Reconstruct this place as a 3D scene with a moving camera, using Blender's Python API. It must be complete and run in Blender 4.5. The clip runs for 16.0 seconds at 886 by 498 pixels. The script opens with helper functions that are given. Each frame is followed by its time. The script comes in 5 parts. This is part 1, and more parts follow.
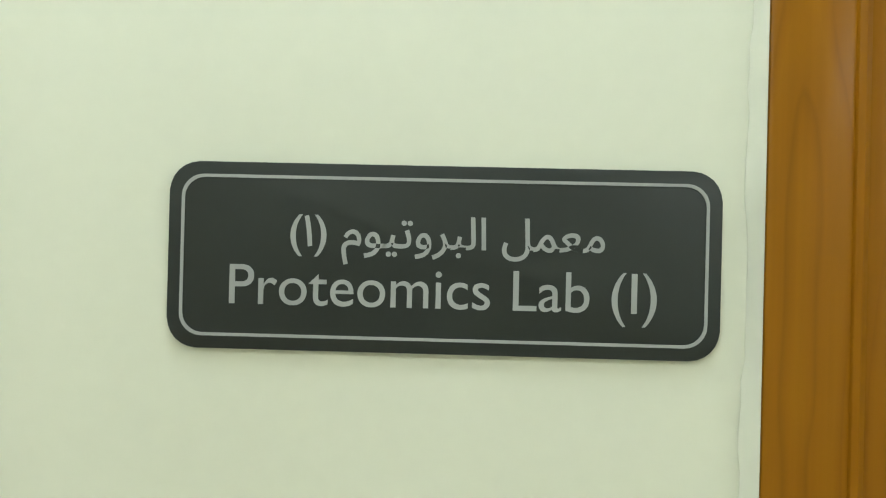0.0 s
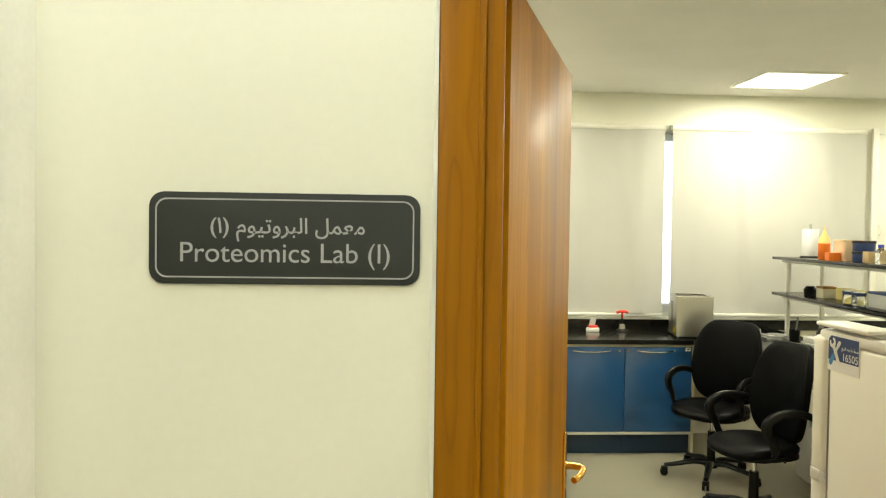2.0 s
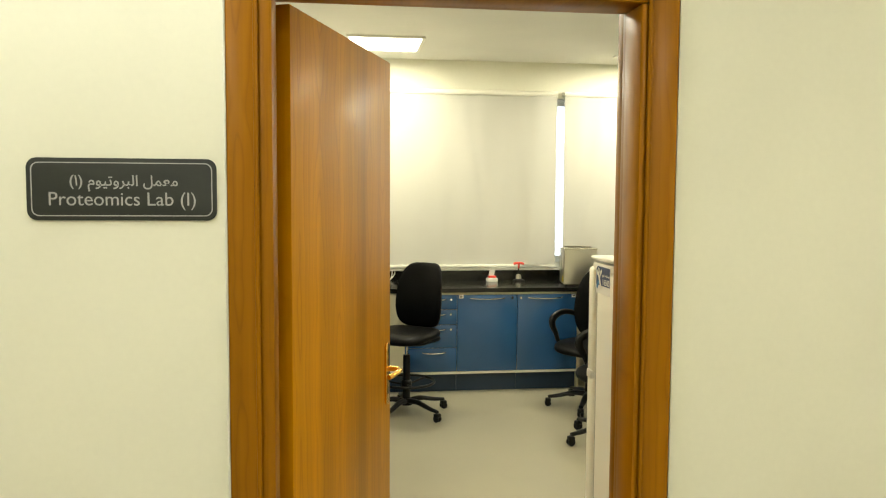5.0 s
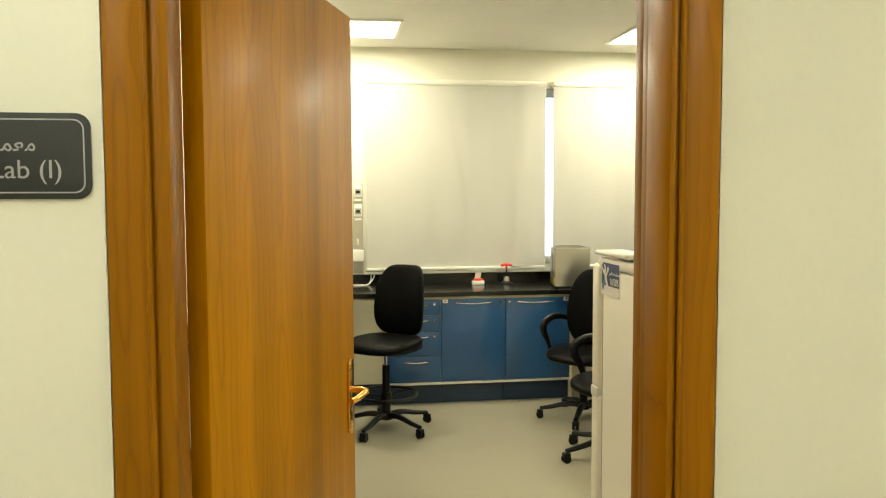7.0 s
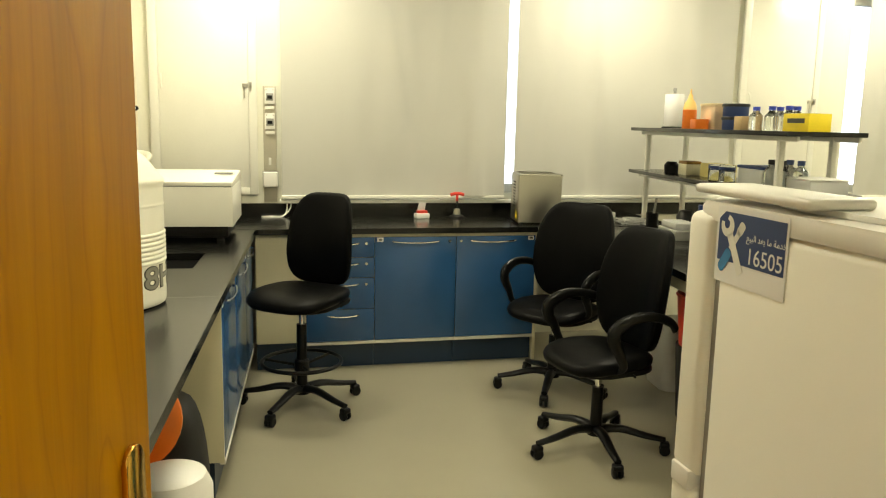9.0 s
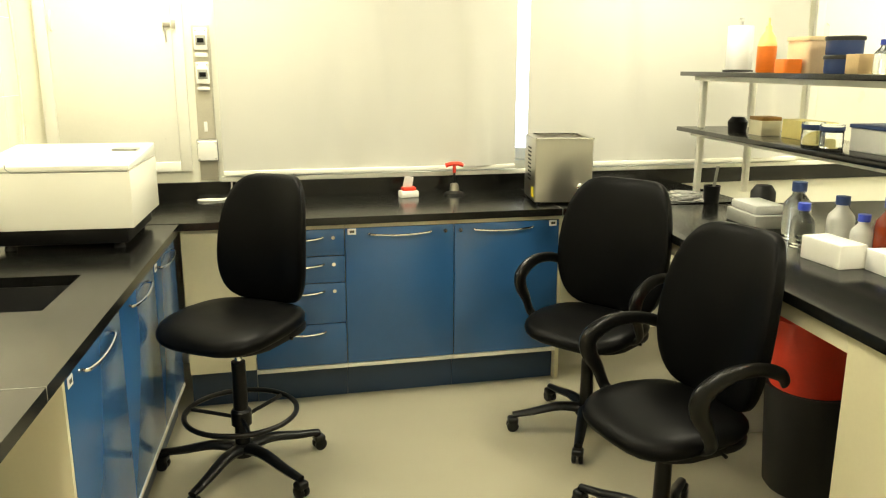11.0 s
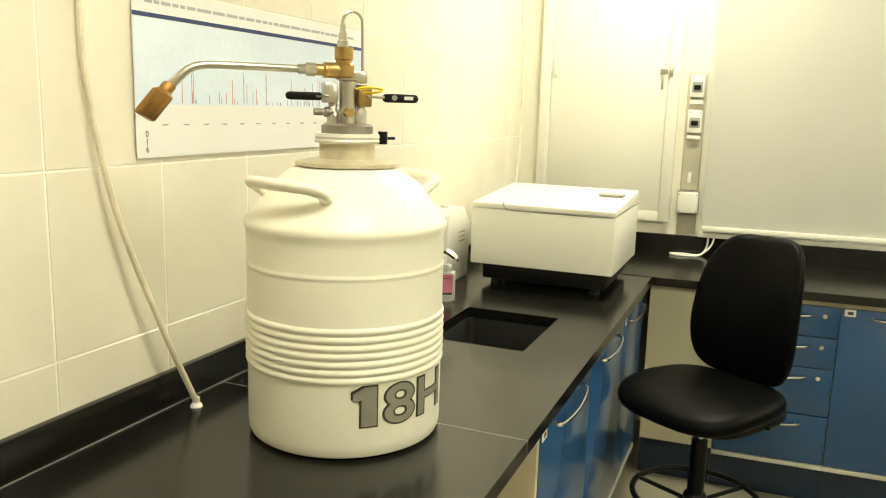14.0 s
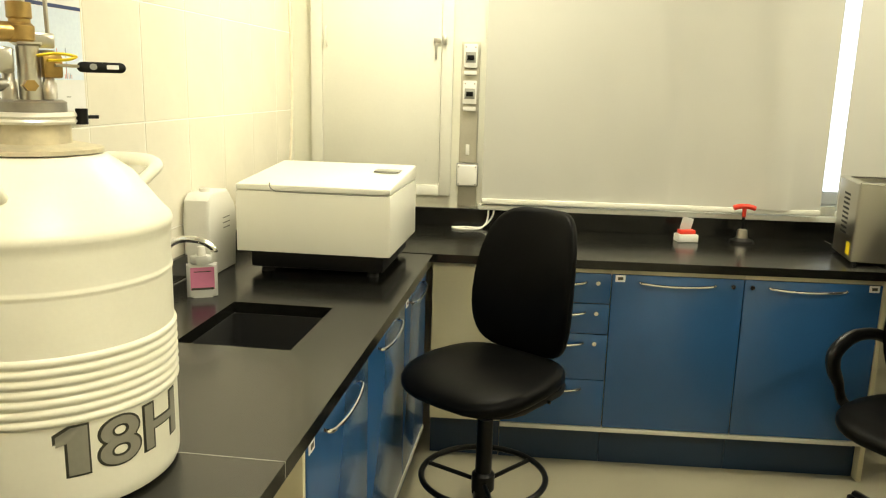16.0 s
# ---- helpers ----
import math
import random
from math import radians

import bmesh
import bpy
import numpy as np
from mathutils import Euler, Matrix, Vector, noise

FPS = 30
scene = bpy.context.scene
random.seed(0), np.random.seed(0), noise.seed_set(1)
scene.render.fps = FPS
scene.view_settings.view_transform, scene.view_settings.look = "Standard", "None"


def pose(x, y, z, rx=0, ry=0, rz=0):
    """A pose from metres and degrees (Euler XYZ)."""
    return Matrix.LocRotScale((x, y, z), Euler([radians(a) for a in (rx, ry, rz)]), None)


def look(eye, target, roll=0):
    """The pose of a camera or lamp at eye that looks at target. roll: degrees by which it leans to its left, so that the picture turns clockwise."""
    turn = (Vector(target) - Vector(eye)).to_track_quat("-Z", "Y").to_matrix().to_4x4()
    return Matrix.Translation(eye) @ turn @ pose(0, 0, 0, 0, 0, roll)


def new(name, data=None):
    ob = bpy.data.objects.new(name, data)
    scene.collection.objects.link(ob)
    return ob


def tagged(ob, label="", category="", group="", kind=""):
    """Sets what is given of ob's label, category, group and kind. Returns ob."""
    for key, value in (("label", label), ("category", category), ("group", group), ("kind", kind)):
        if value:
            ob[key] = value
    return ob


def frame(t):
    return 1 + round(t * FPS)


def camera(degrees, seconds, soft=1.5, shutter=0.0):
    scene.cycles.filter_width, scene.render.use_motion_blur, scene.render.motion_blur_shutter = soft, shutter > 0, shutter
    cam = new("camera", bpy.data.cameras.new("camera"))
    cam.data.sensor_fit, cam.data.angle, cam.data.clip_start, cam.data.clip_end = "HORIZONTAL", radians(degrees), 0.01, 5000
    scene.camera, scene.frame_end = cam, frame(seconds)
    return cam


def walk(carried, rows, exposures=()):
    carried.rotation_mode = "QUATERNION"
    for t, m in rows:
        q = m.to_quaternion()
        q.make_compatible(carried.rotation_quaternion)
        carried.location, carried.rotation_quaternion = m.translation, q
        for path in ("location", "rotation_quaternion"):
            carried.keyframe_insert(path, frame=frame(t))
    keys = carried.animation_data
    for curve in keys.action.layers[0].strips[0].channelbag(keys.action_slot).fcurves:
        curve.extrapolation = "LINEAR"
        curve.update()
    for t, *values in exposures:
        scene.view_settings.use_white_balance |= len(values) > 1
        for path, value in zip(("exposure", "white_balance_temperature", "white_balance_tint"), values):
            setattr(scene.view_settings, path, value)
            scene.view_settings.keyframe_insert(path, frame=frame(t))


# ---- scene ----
cam = camera(59.0, 16.0, soft=1.15)
PATH = [
    (0, (-0.29, -0.562, 1.719), (-0.349, 1.437, 1.728), 1.4),
    (0.5, (-0.293, -0.627, 1.704), (-0.283, 1.373, 1.741), 0.9),
    (1, (-0.208, -0.738, 1.735), (-0.278, 1.261, 1.705), 1.2),
    (1.5, (-0.152, -0.945, 1.715), (-0.173, 1.055, 1.721), 1.8),
    (2, (-0.148, -1.166, 1.729), (-0.024, 0.83, 1.682), 0.8),
    (2.5, (-0.049, -1.353, 1.745), (0.093, 0.642, 1.697), 1.5),
    (3, (0.044, -1.583, 1.745), (0.24, 0.405, 1.664), 1),
    (3.5, (0.039, -1.782, 1.761), (0.32, 0.192, 1.61), 0.2),
    (6, (0.234, -1.743, 1.681), (0.47, 0.238, 1.544), 0.4),
    (6.5, (0.234, -1.539, 1.687), (0.525, 0.431, 1.503), 0.2),
    (7, (0.26, -1.31, 1.646), (0.546, 0.665, 1.516), -0.2),
    (7.5, (0.303, -1.094, 1.59), (0.61, 0.874, 1.411), 1.5),
    (8, (0.313, -0.758, 1.588), (0.726, 1.184, 1.349), 0.1),
    (8.5, (0.412, -0.391, 1.583), (0.782, 1.56, 1.342), 0.8),
    (9, (0.463, -0.004, 1.564), (0.904, 1.92, 1.243), 1.2),
    (9.5, (0.467, 0.313, 1.554), (0.951, 2.225, 1.222), -0.1),
    (9.7, (0.492, 0.49, 1.55), (0.941, 2.407, 1.201), -0.2),
    (11.8, (0.872, 1.434, 1.593), (1.293, 3.33, 1.117), 0.1),
    (12, (0.843, 1.471, 1.564), (1.145, 3.396, 1.112), -0.1),
    (12.5, (0.788, 1.502, 1.557), (0.78, 3.457, 1.138), -0.3),
    (13, (0.725, 1.492, 1.575), (0.429, 3.427, 1.165), 1.2),
    (13.5, (0.666, 1.476, 1.583), (0.165, 3.373, 1.191), 1.9),
    (14, (0.618, 1.466, 1.574), (-0.023, 3.327, 1.218), 1.7),
    (14.5, (0.594, 1.47, 1.579), (-0.104, 3.311, 1.23), 2.1),
    (15, (0.617, 1.497, 1.587), (-0.018, 3.358, 1.222), 2.2),
    (15.5, (0.644, 1.582, 1.586), (0.231, 3.498, 1.188), 1.9),
    (16, (0.667, 1.686, 1.576), (0.525, 3.638, 1.165), 1.5),
]
walk(cam, [(t, look(eye, target, roll)) for t, eye, target, roll in PATH],
     exposures=[(0, -0.1, 5500, 4), (1, -0.05, 5750, 6), (2, 0.05, 6300, 10), (3.5, 0.1, 6500, 10), (7, 0.0, 6700, 10), (8.5, -0.25, 6750, 10), (9.5, -0.25, 6750, 10), (11.8, 0.7, 6450, 9), (12.5, 0.5, 6350, 9), (13, 0.17, 6450, 10), (14.5, -0.04, 6550, 10), (15.5, 0.04, 6500, 9), (16, -0.1, 6700, 10)])

# ---- light and sky ----
world = bpy.data.worlds.new("sky")
scene.world = world
world.use_nodes = True
wn = world.node_tree.nodes
sky = wn.new("ShaderNodeTexSky")
sky.sky_type, sky.sun_disc = "NISHITA", False
sky.sun_elevation, sky.sun_rotation = radians(48), radians(200)
wn["Background"].inputs["Strength"].default_value = 0.12
world.node_tree.links.new(sky.outputs[0], wn["Background"].inputs["Color"])
sun = new("sun", bpy.data.lights.new("sun", "SUN"))
sun.data.energy, sun.data.angle, sun.data.color = 2.5, radians(0.5), (1.0, 0.95, 0.88)
sun.matrix_world = look((0, 0, 30), (8, 12, 0))

CEIL = 2.93
LAB_PANELS = [(0.50, 4.72), (2.85, 4.72), (5.1, 4.72), (0.55, 2.1), (2.8, 2.1), (5.0, 2.1)]
# first panel makes the glow above the sign; the rest are added, unseen fill
HALL_PANELS = [(-0.30, -0.50), (-0.9, -1.8), (1.6, -1.8), (4.0, -1.8), (-3.3, -1.8)]


def panel_lamp(x, y, z, watts, color):
    lamp = new("panel_light", bpy.data.lights.new("panel_light", "AREA"))
    lamp.data.shape, lamp.data.size, lamp.data.energy, lamp.data.color = "SQUARE", 0.54, watts, color
    lamp.matrix_world = pose(x, y, z)


for px, py in LAB_PANELS:
    panel_lamp(px, py, CEIL - 0.03, 36 if py > 4 else 30, (1.0, 0.945, 0.70))
# fill row evens the corridor wall, stronger at right to lift that side
for px, py in HALL_PANELS:
    panel_lamp(px, py, CEIL - 0.03, 5 if py > -1 else 15 if px > 1 else 11.5, (0.92, 1.0, 0.92) if py > -1 else (1.0, 0.97, 0.78))


# ---- materials ----
def material(name, color, rough=0.5, metal=0.0, vary=0.12, scale=6.0, fine=90.0, bump=0.05, bump_size=0.002,
             coat=0.0, transmission=0.0, emission=0.0, stretch=(1, 1, 1), alpha=1.0, specular=0.5):
    m = bpy.data.materials.new(name)
    m.use_nodes = True
    nt = m.node_tree
    b = nt.nodes["Principled BSDF"]
    b.inputs["Metallic"].default_value = metal
    b.inputs["Coat Weight"].default_value = coat
    b.inputs["Coat Roughness"].default_value = 0.12
    b.inputs["Transmission Weight"].default_value = transmission
    b.inputs["Specular IOR Level"].default_value = specular
    if emission:
        b.inputs["Emission Color"].default_value = (*color, 1)
        b.inputs["Emission Strength"].default_value = emission
    co = nt.nodes.new("ShaderNodeTexCoord")
    mp = nt.nodes.new("ShaderNodeMapping")
    mp.inputs["Scale"].default_value = stretch
    nt.links.new(co.outputs["Object"], mp.inputs["Vector"])
    big, small = nt.nodes.new("ShaderNodeTexNoise"), nt.nodes.new("ShaderNodeTexNoise")
    big.inputs["Scale"].default_value, big.inputs["Detail"].default_value = scale, 4
    small.inputs["Scale"].default_value, small.inputs["Detail"].default_value = fine, 3
    nt.links.new(mp.outputs[0], big.inputs["Vector"])
    nt.links.new(mp.outputs[0], small.inputs["Vector"])
    info = nt.nodes.new("ShaderNodeObjectInfo")
    add = nt.nodes.new("ShaderNodeMath")
    add.operation = "MULTIPLY_ADD"
    add.inputs[1].default_value = 0.3
    nt.links.new(small.outputs["Fac"], add.inputs[0])
    nt.links.new(big.outputs["Fac"], add.inputs[2])
    rnd = nt.nodes.new("ShaderNodeMath")
    rnd.operation = "MULTIPLY_ADD"
    rnd.inputs[1].default_value = 0.12
    nt.links.new(info.outputs["Random"], rnd.inputs[0])
    nt.links.new(add.outputs[0], rnd.inputs[2])
    ramp = nt.nodes.new("ShaderNodeValToRGB")
    ramp.color_ramp.elements[0].position, ramp.color_ramp.elements[1].position = 0.42, 0.98
    ramp.color_ramp.elements[0].color = (*[max(0, c * (1 - vary)) for c in color], 1)
    ramp.color_ramp.elements[1].color = (*[min(1, c * (1 + vary)) for c in color], 1)
    nt.links.new(rnd.outputs[0], ramp.inputs[0])
    nt.links.new(ramp.outputs[0], b.inputs["Base Color"])
    rr = nt.nodes.new("ShaderNodeMapRange")
    rr.inputs["To Min"].default_value, rr.inputs["To Max"].default_value = max(0.02, rough * 0.8), min(1, rough * 1.2)
    nt.links.new(big.outputs["Fac"], rr.inputs["Value"])
    nt.links.new(rr.outputs[0], b.inputs["Roughness"])
    if bump:
        bp = nt.nodes.new("ShaderNodeBump")
        bp.inputs["Strength"].default_value, bp.inputs["Distance"].default_value = bump, bump_size
        nt.links.new(small.outputs["Fac"], bp.inputs["Height"])
        nt.links.new(bp.outputs[0], b.inputs["Normal"])
    return m


def wood_material(name, dark, mid, light, rough=0.40, coat=0.06, strip=0.142):
    """Varnished wood veneer: long grain along z with cathedral arches."""
    m = bpy.data.materials.new(name)
    m.use_nodes = True
    nt = m.node_tree
    b = nt.nodes["Principled BSDF"]
    b.inputs["Roughness"].default_value, b.inputs["Coat Weight"].default_value = rough, coat
    b.inputs["Coat Roughness"].default_value = 0.22
    b.inputs["Specular IOR Level"].default_value = 0.13
    co = nt.nodes.new("ShaderNodeTexCoord")

    def calc(op, a, b_=0.0, c=0.0):
        n = nt.nodes.new("ShaderNodeMath")
        n.operation = op
        for k, v in enumerate((a, b_, c)):
            if isinstance(v, (int, float)):
                n.inputs[k].default_value = v
            else:
                nt.links.new(v, n.inputs[k])
        return n.outputs[0]

    # veneer strips side by side, each with its own flame figure round the strip's middle
    sep = nt.nodes.new("ShaderNodeSeparateXYZ")
    nt.links.new(co.outputs["Object"], sep.inputs[0])
    strips = calc("MULTIPLY_ADD", sep.outputs["X"], 1 / strip, 0.13)
    cell = calc("FLOOR", strips)
    across = calc("ABSOLUTE", calc("SUBTRACT", calc("FRACT", strips), 0.5))
    along = nt.nodes.new("ShaderNodeCombineXYZ")
    nt.links.new(calc("MULTIPLY_ADD", cell, 3.7, calc("MULTIPLY", sep.outputs["X"], 2.5)), along.inputs["X"])
    nt.links.new(calc("MULTIPLY", sep.outputs["Y"], 3.0), along.inputs["Y"])
    nt.links.new(calc("MULTIPLY", sep.outputs["Z"], 1.5), along.inputs["Z"])
    wv = nt.nodes.new("ShaderNodeTexNoise")
    wv.inputs["Scale"].default_value, wv.inputs["Detail"].default_value, wv.inputs["Roughness"].default_value = 1.3, 3.0, 0.45
    nt.links.new(along.outputs[0], wv.inputs["Vector"])
    bow = calc("MULTIPLY", calc("POWER", across, 1.4), 6.0)
    rings = nt.nodes.new("ShaderNodeMath")
    rings.operation = "MULTIPLY_ADD"
    rings.inputs[1].default_value = 5.5
    nt.links.new(wv.outputs["Fac"], rings.inputs[0])
    nt.links.new(bow, rings.inputs[2])
    saw = nt.nodes.new("ShaderNodeMath")
    saw.operation = "FRACT"
    nt.links.new(rings.outputs[0], saw.inputs[0])
    ramp = nt.nodes.new("ShaderNodeValToRGB")
    e = ramp.color_ramp.elements
    e[0].position, e[0].color = 0.0, (*mid, 1)
    e[1].position, e[1].color = 0.62, (*light, 1)
    for p, c in ((0.80, mid), (0.92, tuple(0.62 * a + 0.38 * b_ for a, b_ in zip(mid, dark))), (1.0, mid)):
        n = e.new(p)
        n.color = (*c, 1)
    nt.links.new(saw.outputs[0], ramp.inputs[0])
    mp2 = nt.nodes.new("ShaderNodeMapping")
    mp2.inputs["Scale"].default_value = (1.0, 1.0, 0.02)
    nt.links.new(co.outputs["Object"], mp2.inputs["Vector"])
    fine = nt.nodes.new("ShaderNodeTexNoise")
    fine.inputs["Scale"].default_value, fine.inputs["Detail"].default_value = 160, 3
    nt.links.new(mp2.outputs[0], fine.inputs["Vector"])
    broad = nt.nodes.new("ShaderNodeTexNoise")
    broad.inputs["Scale"].default_value, broad.inputs["Detail"].default_value = 9, 2
    nt.links.new(mp2.outputs[0], broad.inputs["Vector"])
    soft = nt.nodes.new("ShaderNodeMixRGB")
    soft.blend_type = "MIX"
    nt.links.new(calc("MULTIPLY_ADD", across, 0.70, 0.42), soft.inputs["Fac"])
    soft.inputs["Color2"].default_value = (*mid, 1)
    nt.links.new(ramp.outputs[0], soft.inputs["Color1"])
    mixf = nt.nodes.new("ShaderNodeMixRGB")
    mixf.blend_type = "OVERLAY"
    mixf.inputs["Fac"].default_value = 0.12
    nt.links.new(soft.outputs[0], mixf.inputs["Color1"])
    nt.links.new(fine.outputs["Fac"], mixf.inputs["Color2"])
    mixb = nt.nodes.new("ShaderNodeMixRGB")
    mixb.blend_type = "OVERLAY"
    mixb.inputs["Fac"].default_value = 0.55
    nt.links.new(mixf.outputs[0], mixb.inputs["Color1"])
    nt.links.new(broad.outputs["Fac"], mixb.inputs["Color2"])
    nt.links.new(mixb.outputs[0], b.inputs["Base Color"])
    bp = nt.nodes.new("ShaderNodeBump")
    bp.inputs["Strength"].default_value, bp.inputs["Distance"].default_value = 0.12, 0.001
    nt.links.new(fine.outputs["Fac"], bp.inputs["Height"])
    nt.links.new(bp.outputs[0], b.inputs["Normal"])
    return m


M_WALL = material("cream_wall_paint", (0.76, 0.75, 0.63), 0.55, vary=0.05, scale=1.6, fine=60, bump=0.08)
M_CEIL = material("white_ceiling_paint", (0.80, 0.79, 0.74), 0.8, vary=0.04, scale=2)
M_TILE = material("cream_glazed_tile", (0.80, 0.76, 0.64), 0.22, vary=0.05, scale=2.5, fine=30, bump=0.02)
M_GROUT = material("pale_grout", (0.90, 0.88, 0.80), 0.85, vary=0.08)
M_FLOOR = material("beige_vinyl_floor", (0.31, 0.287, 0.205), 0.32, vary=0.10, scale=1.3, fine=240, bump=0.03)
M_HALL = material("hall_floor_stone", (0.58, 0.55, 0.45), 0.3, vary=0.12, scale=2.0, fine=70, bump=0.02)
M_WOOD = wood_material("varnished_wood", (0.16, 0.050, 0.0005), (0.46, 0.195, 0.0005), (0.52, 0.240, 0.001))
M_WOOD2 = wood_material("varnished_frame_wood", (0.11, 0.033, 0.0005), (0.29, 0.112, 0.0005), (0.34, 0.140, 0.001), strip=0.10)
M_SIGN = material("dark_grey_sign_plastic", (0.018, 0.021, 0.020), 0.42, vary=0.15, scale=8)
M_INK = material("silver_lettering", (0.35, 0.35, 0.35), 0.45, vary=0.1, fine=200)
M_BRASS = material("polished_brass", (0.83, 0.50, 0.10), 0.16, 1.0, vary=0.12, scale=20)
M_CHROME = material("chrome", (0.75, 0.75, 0.74), 0.10, 1.0, vary=0.05)
M_STEEL = material("brushed_steel", (0.56, 0.54, 0.48), 0.30, 1.0, vary=0.04, scale=5, fine=220, bump=0.06, stretch=(1, 1, 0.08))
M_STONE = material("black_worktop", (0.007, 0.007, 0.006), 0.19, vary=0.5, scale=3, fine=300, bump=0.01, specular=0.5)
M_BLUE = material("blue_laminate", (0.022, 0.092, 0.24), 0.22, vary=0.10, scale=2, fine=150, bump=0.01, coat=0.25)
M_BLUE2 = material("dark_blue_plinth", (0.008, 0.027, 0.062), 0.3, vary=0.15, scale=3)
M_CREAM = material("cream_laminate", (0.62, 0.58, 0.40), 0.4, vary=0.05, scale=3)
M_ALU = material("pale_aluminium_strip", (0.72, 0.70, 0.62), 0.35, 0.3, vary=0.06)
M_WHITE = material("white_enamel", (0.88, 0.87, 0.775), 0.30, vary=0.012, scale=1.2, fine=200, bump=0.02)
M_PLAST = material("white_plastic", (0.78, 0.77, 0.71), 0.4, vary=0.04, scale=5)
M_BLIND = material("grey_white_blind_cloth", (0.51, 0.505, 0.455), 0.85, vary=0.05, scale=1.5, fine=500, bump=0.12)
M_BLACK = material("black_leather", (0.0025, 0.0025, 0.0025), 0.40, vary=0.3, scale=10, fine=420, bump=0.35, bump_size=0.0008, specular=0.07)
M_BLACKP = material("black_plastic", (0.003, 0.003, 0.003), 0.34, vary=0.25, scale=12, fine=200, bump=0.06, specular=0.24)
M_RUBBER = material("black_rubber", (0.02, 0.02, 0.02), 0.75, vary=0.2)
M_DARK = material("dark_rubber_base", (0.012, 0.012, 0.012), 0.6, vary=0.2)
M_DEWAR = material("cream_white_dewar_paint", (0.87, 0.85, 0.72), 0.36, vary=0.04, scale=5, fine=120, bump=0.05)
M_BRASSD = material("dull_brass", (0.47, 0.32, 0.12), 0.36, 1.0, vary=0.25, scale=25)
M_COPPER = material("bronze_nozzle", (0.33, 0.185, 0.055), 0.45, 0.85, vary=0.25, scale=25)
M_GREYM = material("grey_cast_metal", (0.32, 0.30, 0.26), 0.42, 0.8, vary=0.2, scale=20)
M_NECK = material("tan_stained_neck_paint", (0.56, 0.50, 0.35), 0.45, vary=0.25, scale=22)
M_OUTLINE = material("dark_grey_print", (0.045, 0.045, 0.03), 0.5, vary=0.15)
M_GREYINK = material("grey_print", (0.26, 0.25, 0.20), 0.45, vary=0.15)
M_YELLOW = material("yellow_tag", (0.80, 0.62, 0.02), 0.5, vary=0.1)
M_RED = material("red_plastic", (0.70, 0.045, 0.02), 0.35, vary=0.1)
M_ORANGE = material("orange_plastic", (0.85, 0.20, 0.015), 0.4, vary=0.1)
M_PINK = material("pink_paper_label", (0.62, 0.20, 0.34), 0.6, vary=0.1)
M_PAPER = material("white_paper", (0.80, 0.80, 0.78), 0.7, vary=0.03)
M_NAVY = material("navy_print", (0.02, 0.045, 0.15), 0.5, vary=0.1)
M_SKYB = material("pale_blue_print", (0.70, 0.80, 0.98), 0.55, vary=0.14, scale=2.2)
M_BLUEPRINT = material("bright_blue_print", (0.04, 0.22, 0.48), 0.5, vary=0.2, scale=40)
M_BCAP = material("blue_cap_plastic", (0.03, 0.06, 0.45), 0.4, vary=0.1)
M_AMBER = material("amber_glass", (0.22, 0.03, 0.008), 0.08, vary=0.1, coat=0.5)
M_CLEAR = material("clear_glass", (0.93, 0.95, 0.94), 0.03, vary=0.01, transmission=1.0, bump=0)
M_FROST = material("frosted_plastic", (0.72, 0.72, 0.68), 0.35, vary=0.05, transmission=0.35)
M_HOSE = material("yellowed_hose", (0.80, 0.73, 0.57), 0.35, vary=0.15, scale=15)
M_GLOW = material("lamp_diffuser", (1.0, 0.97, 0.86), 0.6, emission=6.0, bump=0)
M_SKYGLOW = material("bright_sky", (0.82, 0.90, 1.0), 1.0, emission=3.2, bump=0, vary=0.01)
M_PALEPRINT = material("pale_grey_print", (0.42, 0.43, 0.45), 0.6, vary=0.1)
M_REDPRINT = material("pale_red_print", (0.66, 0.27, 0.22), 0.6, vary=0.15)
M_BLUEGREY = material("blue_grey_print", (0.26, 0.33, 0.48), 0.6, vary=0.15)
M_STRAP = material("grey_webbing", (0.25, 0.25, 0.24), 0.7, vary=0.2)
M_TRIMW = material("white_gloss_paint", (0.80, 0.79, 0.70), 0.3, vary=0.04, scale=3)
M_GREYP = material("grey_plastic", (0.30, 0.30, 0.27), 0.45, vary=0.1)


# ---- mesh tools ----
def box(bm, lo, hi, bev=0.0, seg=2, m=None):
    r = bmesh.ops.create_cube(bm, size=1.0)["verts"]
    for v in r:
        v.co = Vector([lo[i] + (v.co[i] + 0.5) * (hi[i] - lo[i]) for i in range(3)])
    if bev:
        es = list({e for v in r for e in v.link_edges})
        out = bmesh.ops.bevel(bm, geom=es, offset=bev, segments=seg, affect="EDGES", profile=0.5)
        r = list({v for f in out["faces"] for v in f.verts} | {v for v in r if v.is_valid})
    if m:
        bmesh.ops.transform(bm, matrix=m, verts=r)
    return bm


def lathe(bm, prof, n=32, m=None):
    rows = []
    for r, z in prof:
        if r < 1e-6:
            rows.append([bm.verts.new((0, 0, z))])
        else:
            rows.append([bm.verts.new((r * math.cos(2 * math.pi * i / n), r * math.sin(2 * math.pi * i / n), z)) for i in range(n)])
    for a, b in zip(rows, rows[1:]):
        for i in range(n):
            j = (i + 1) % n
            if len(a) == 1 and len(b) > 1:
                bm.faces.new((a[0], b[j], b[i]))
            elif len(b) == 1 and len(a) > 1:
                bm.faces.new((a[i], a[j], b[0]))
            elif len(a) > 1:
                bm.faces.new((a[i], a[j], b[j], b[i]))
    if m:
        bmesh.ops.transform(bm, matrix=m, verts=[v for r in rows for v in r])
    return bm


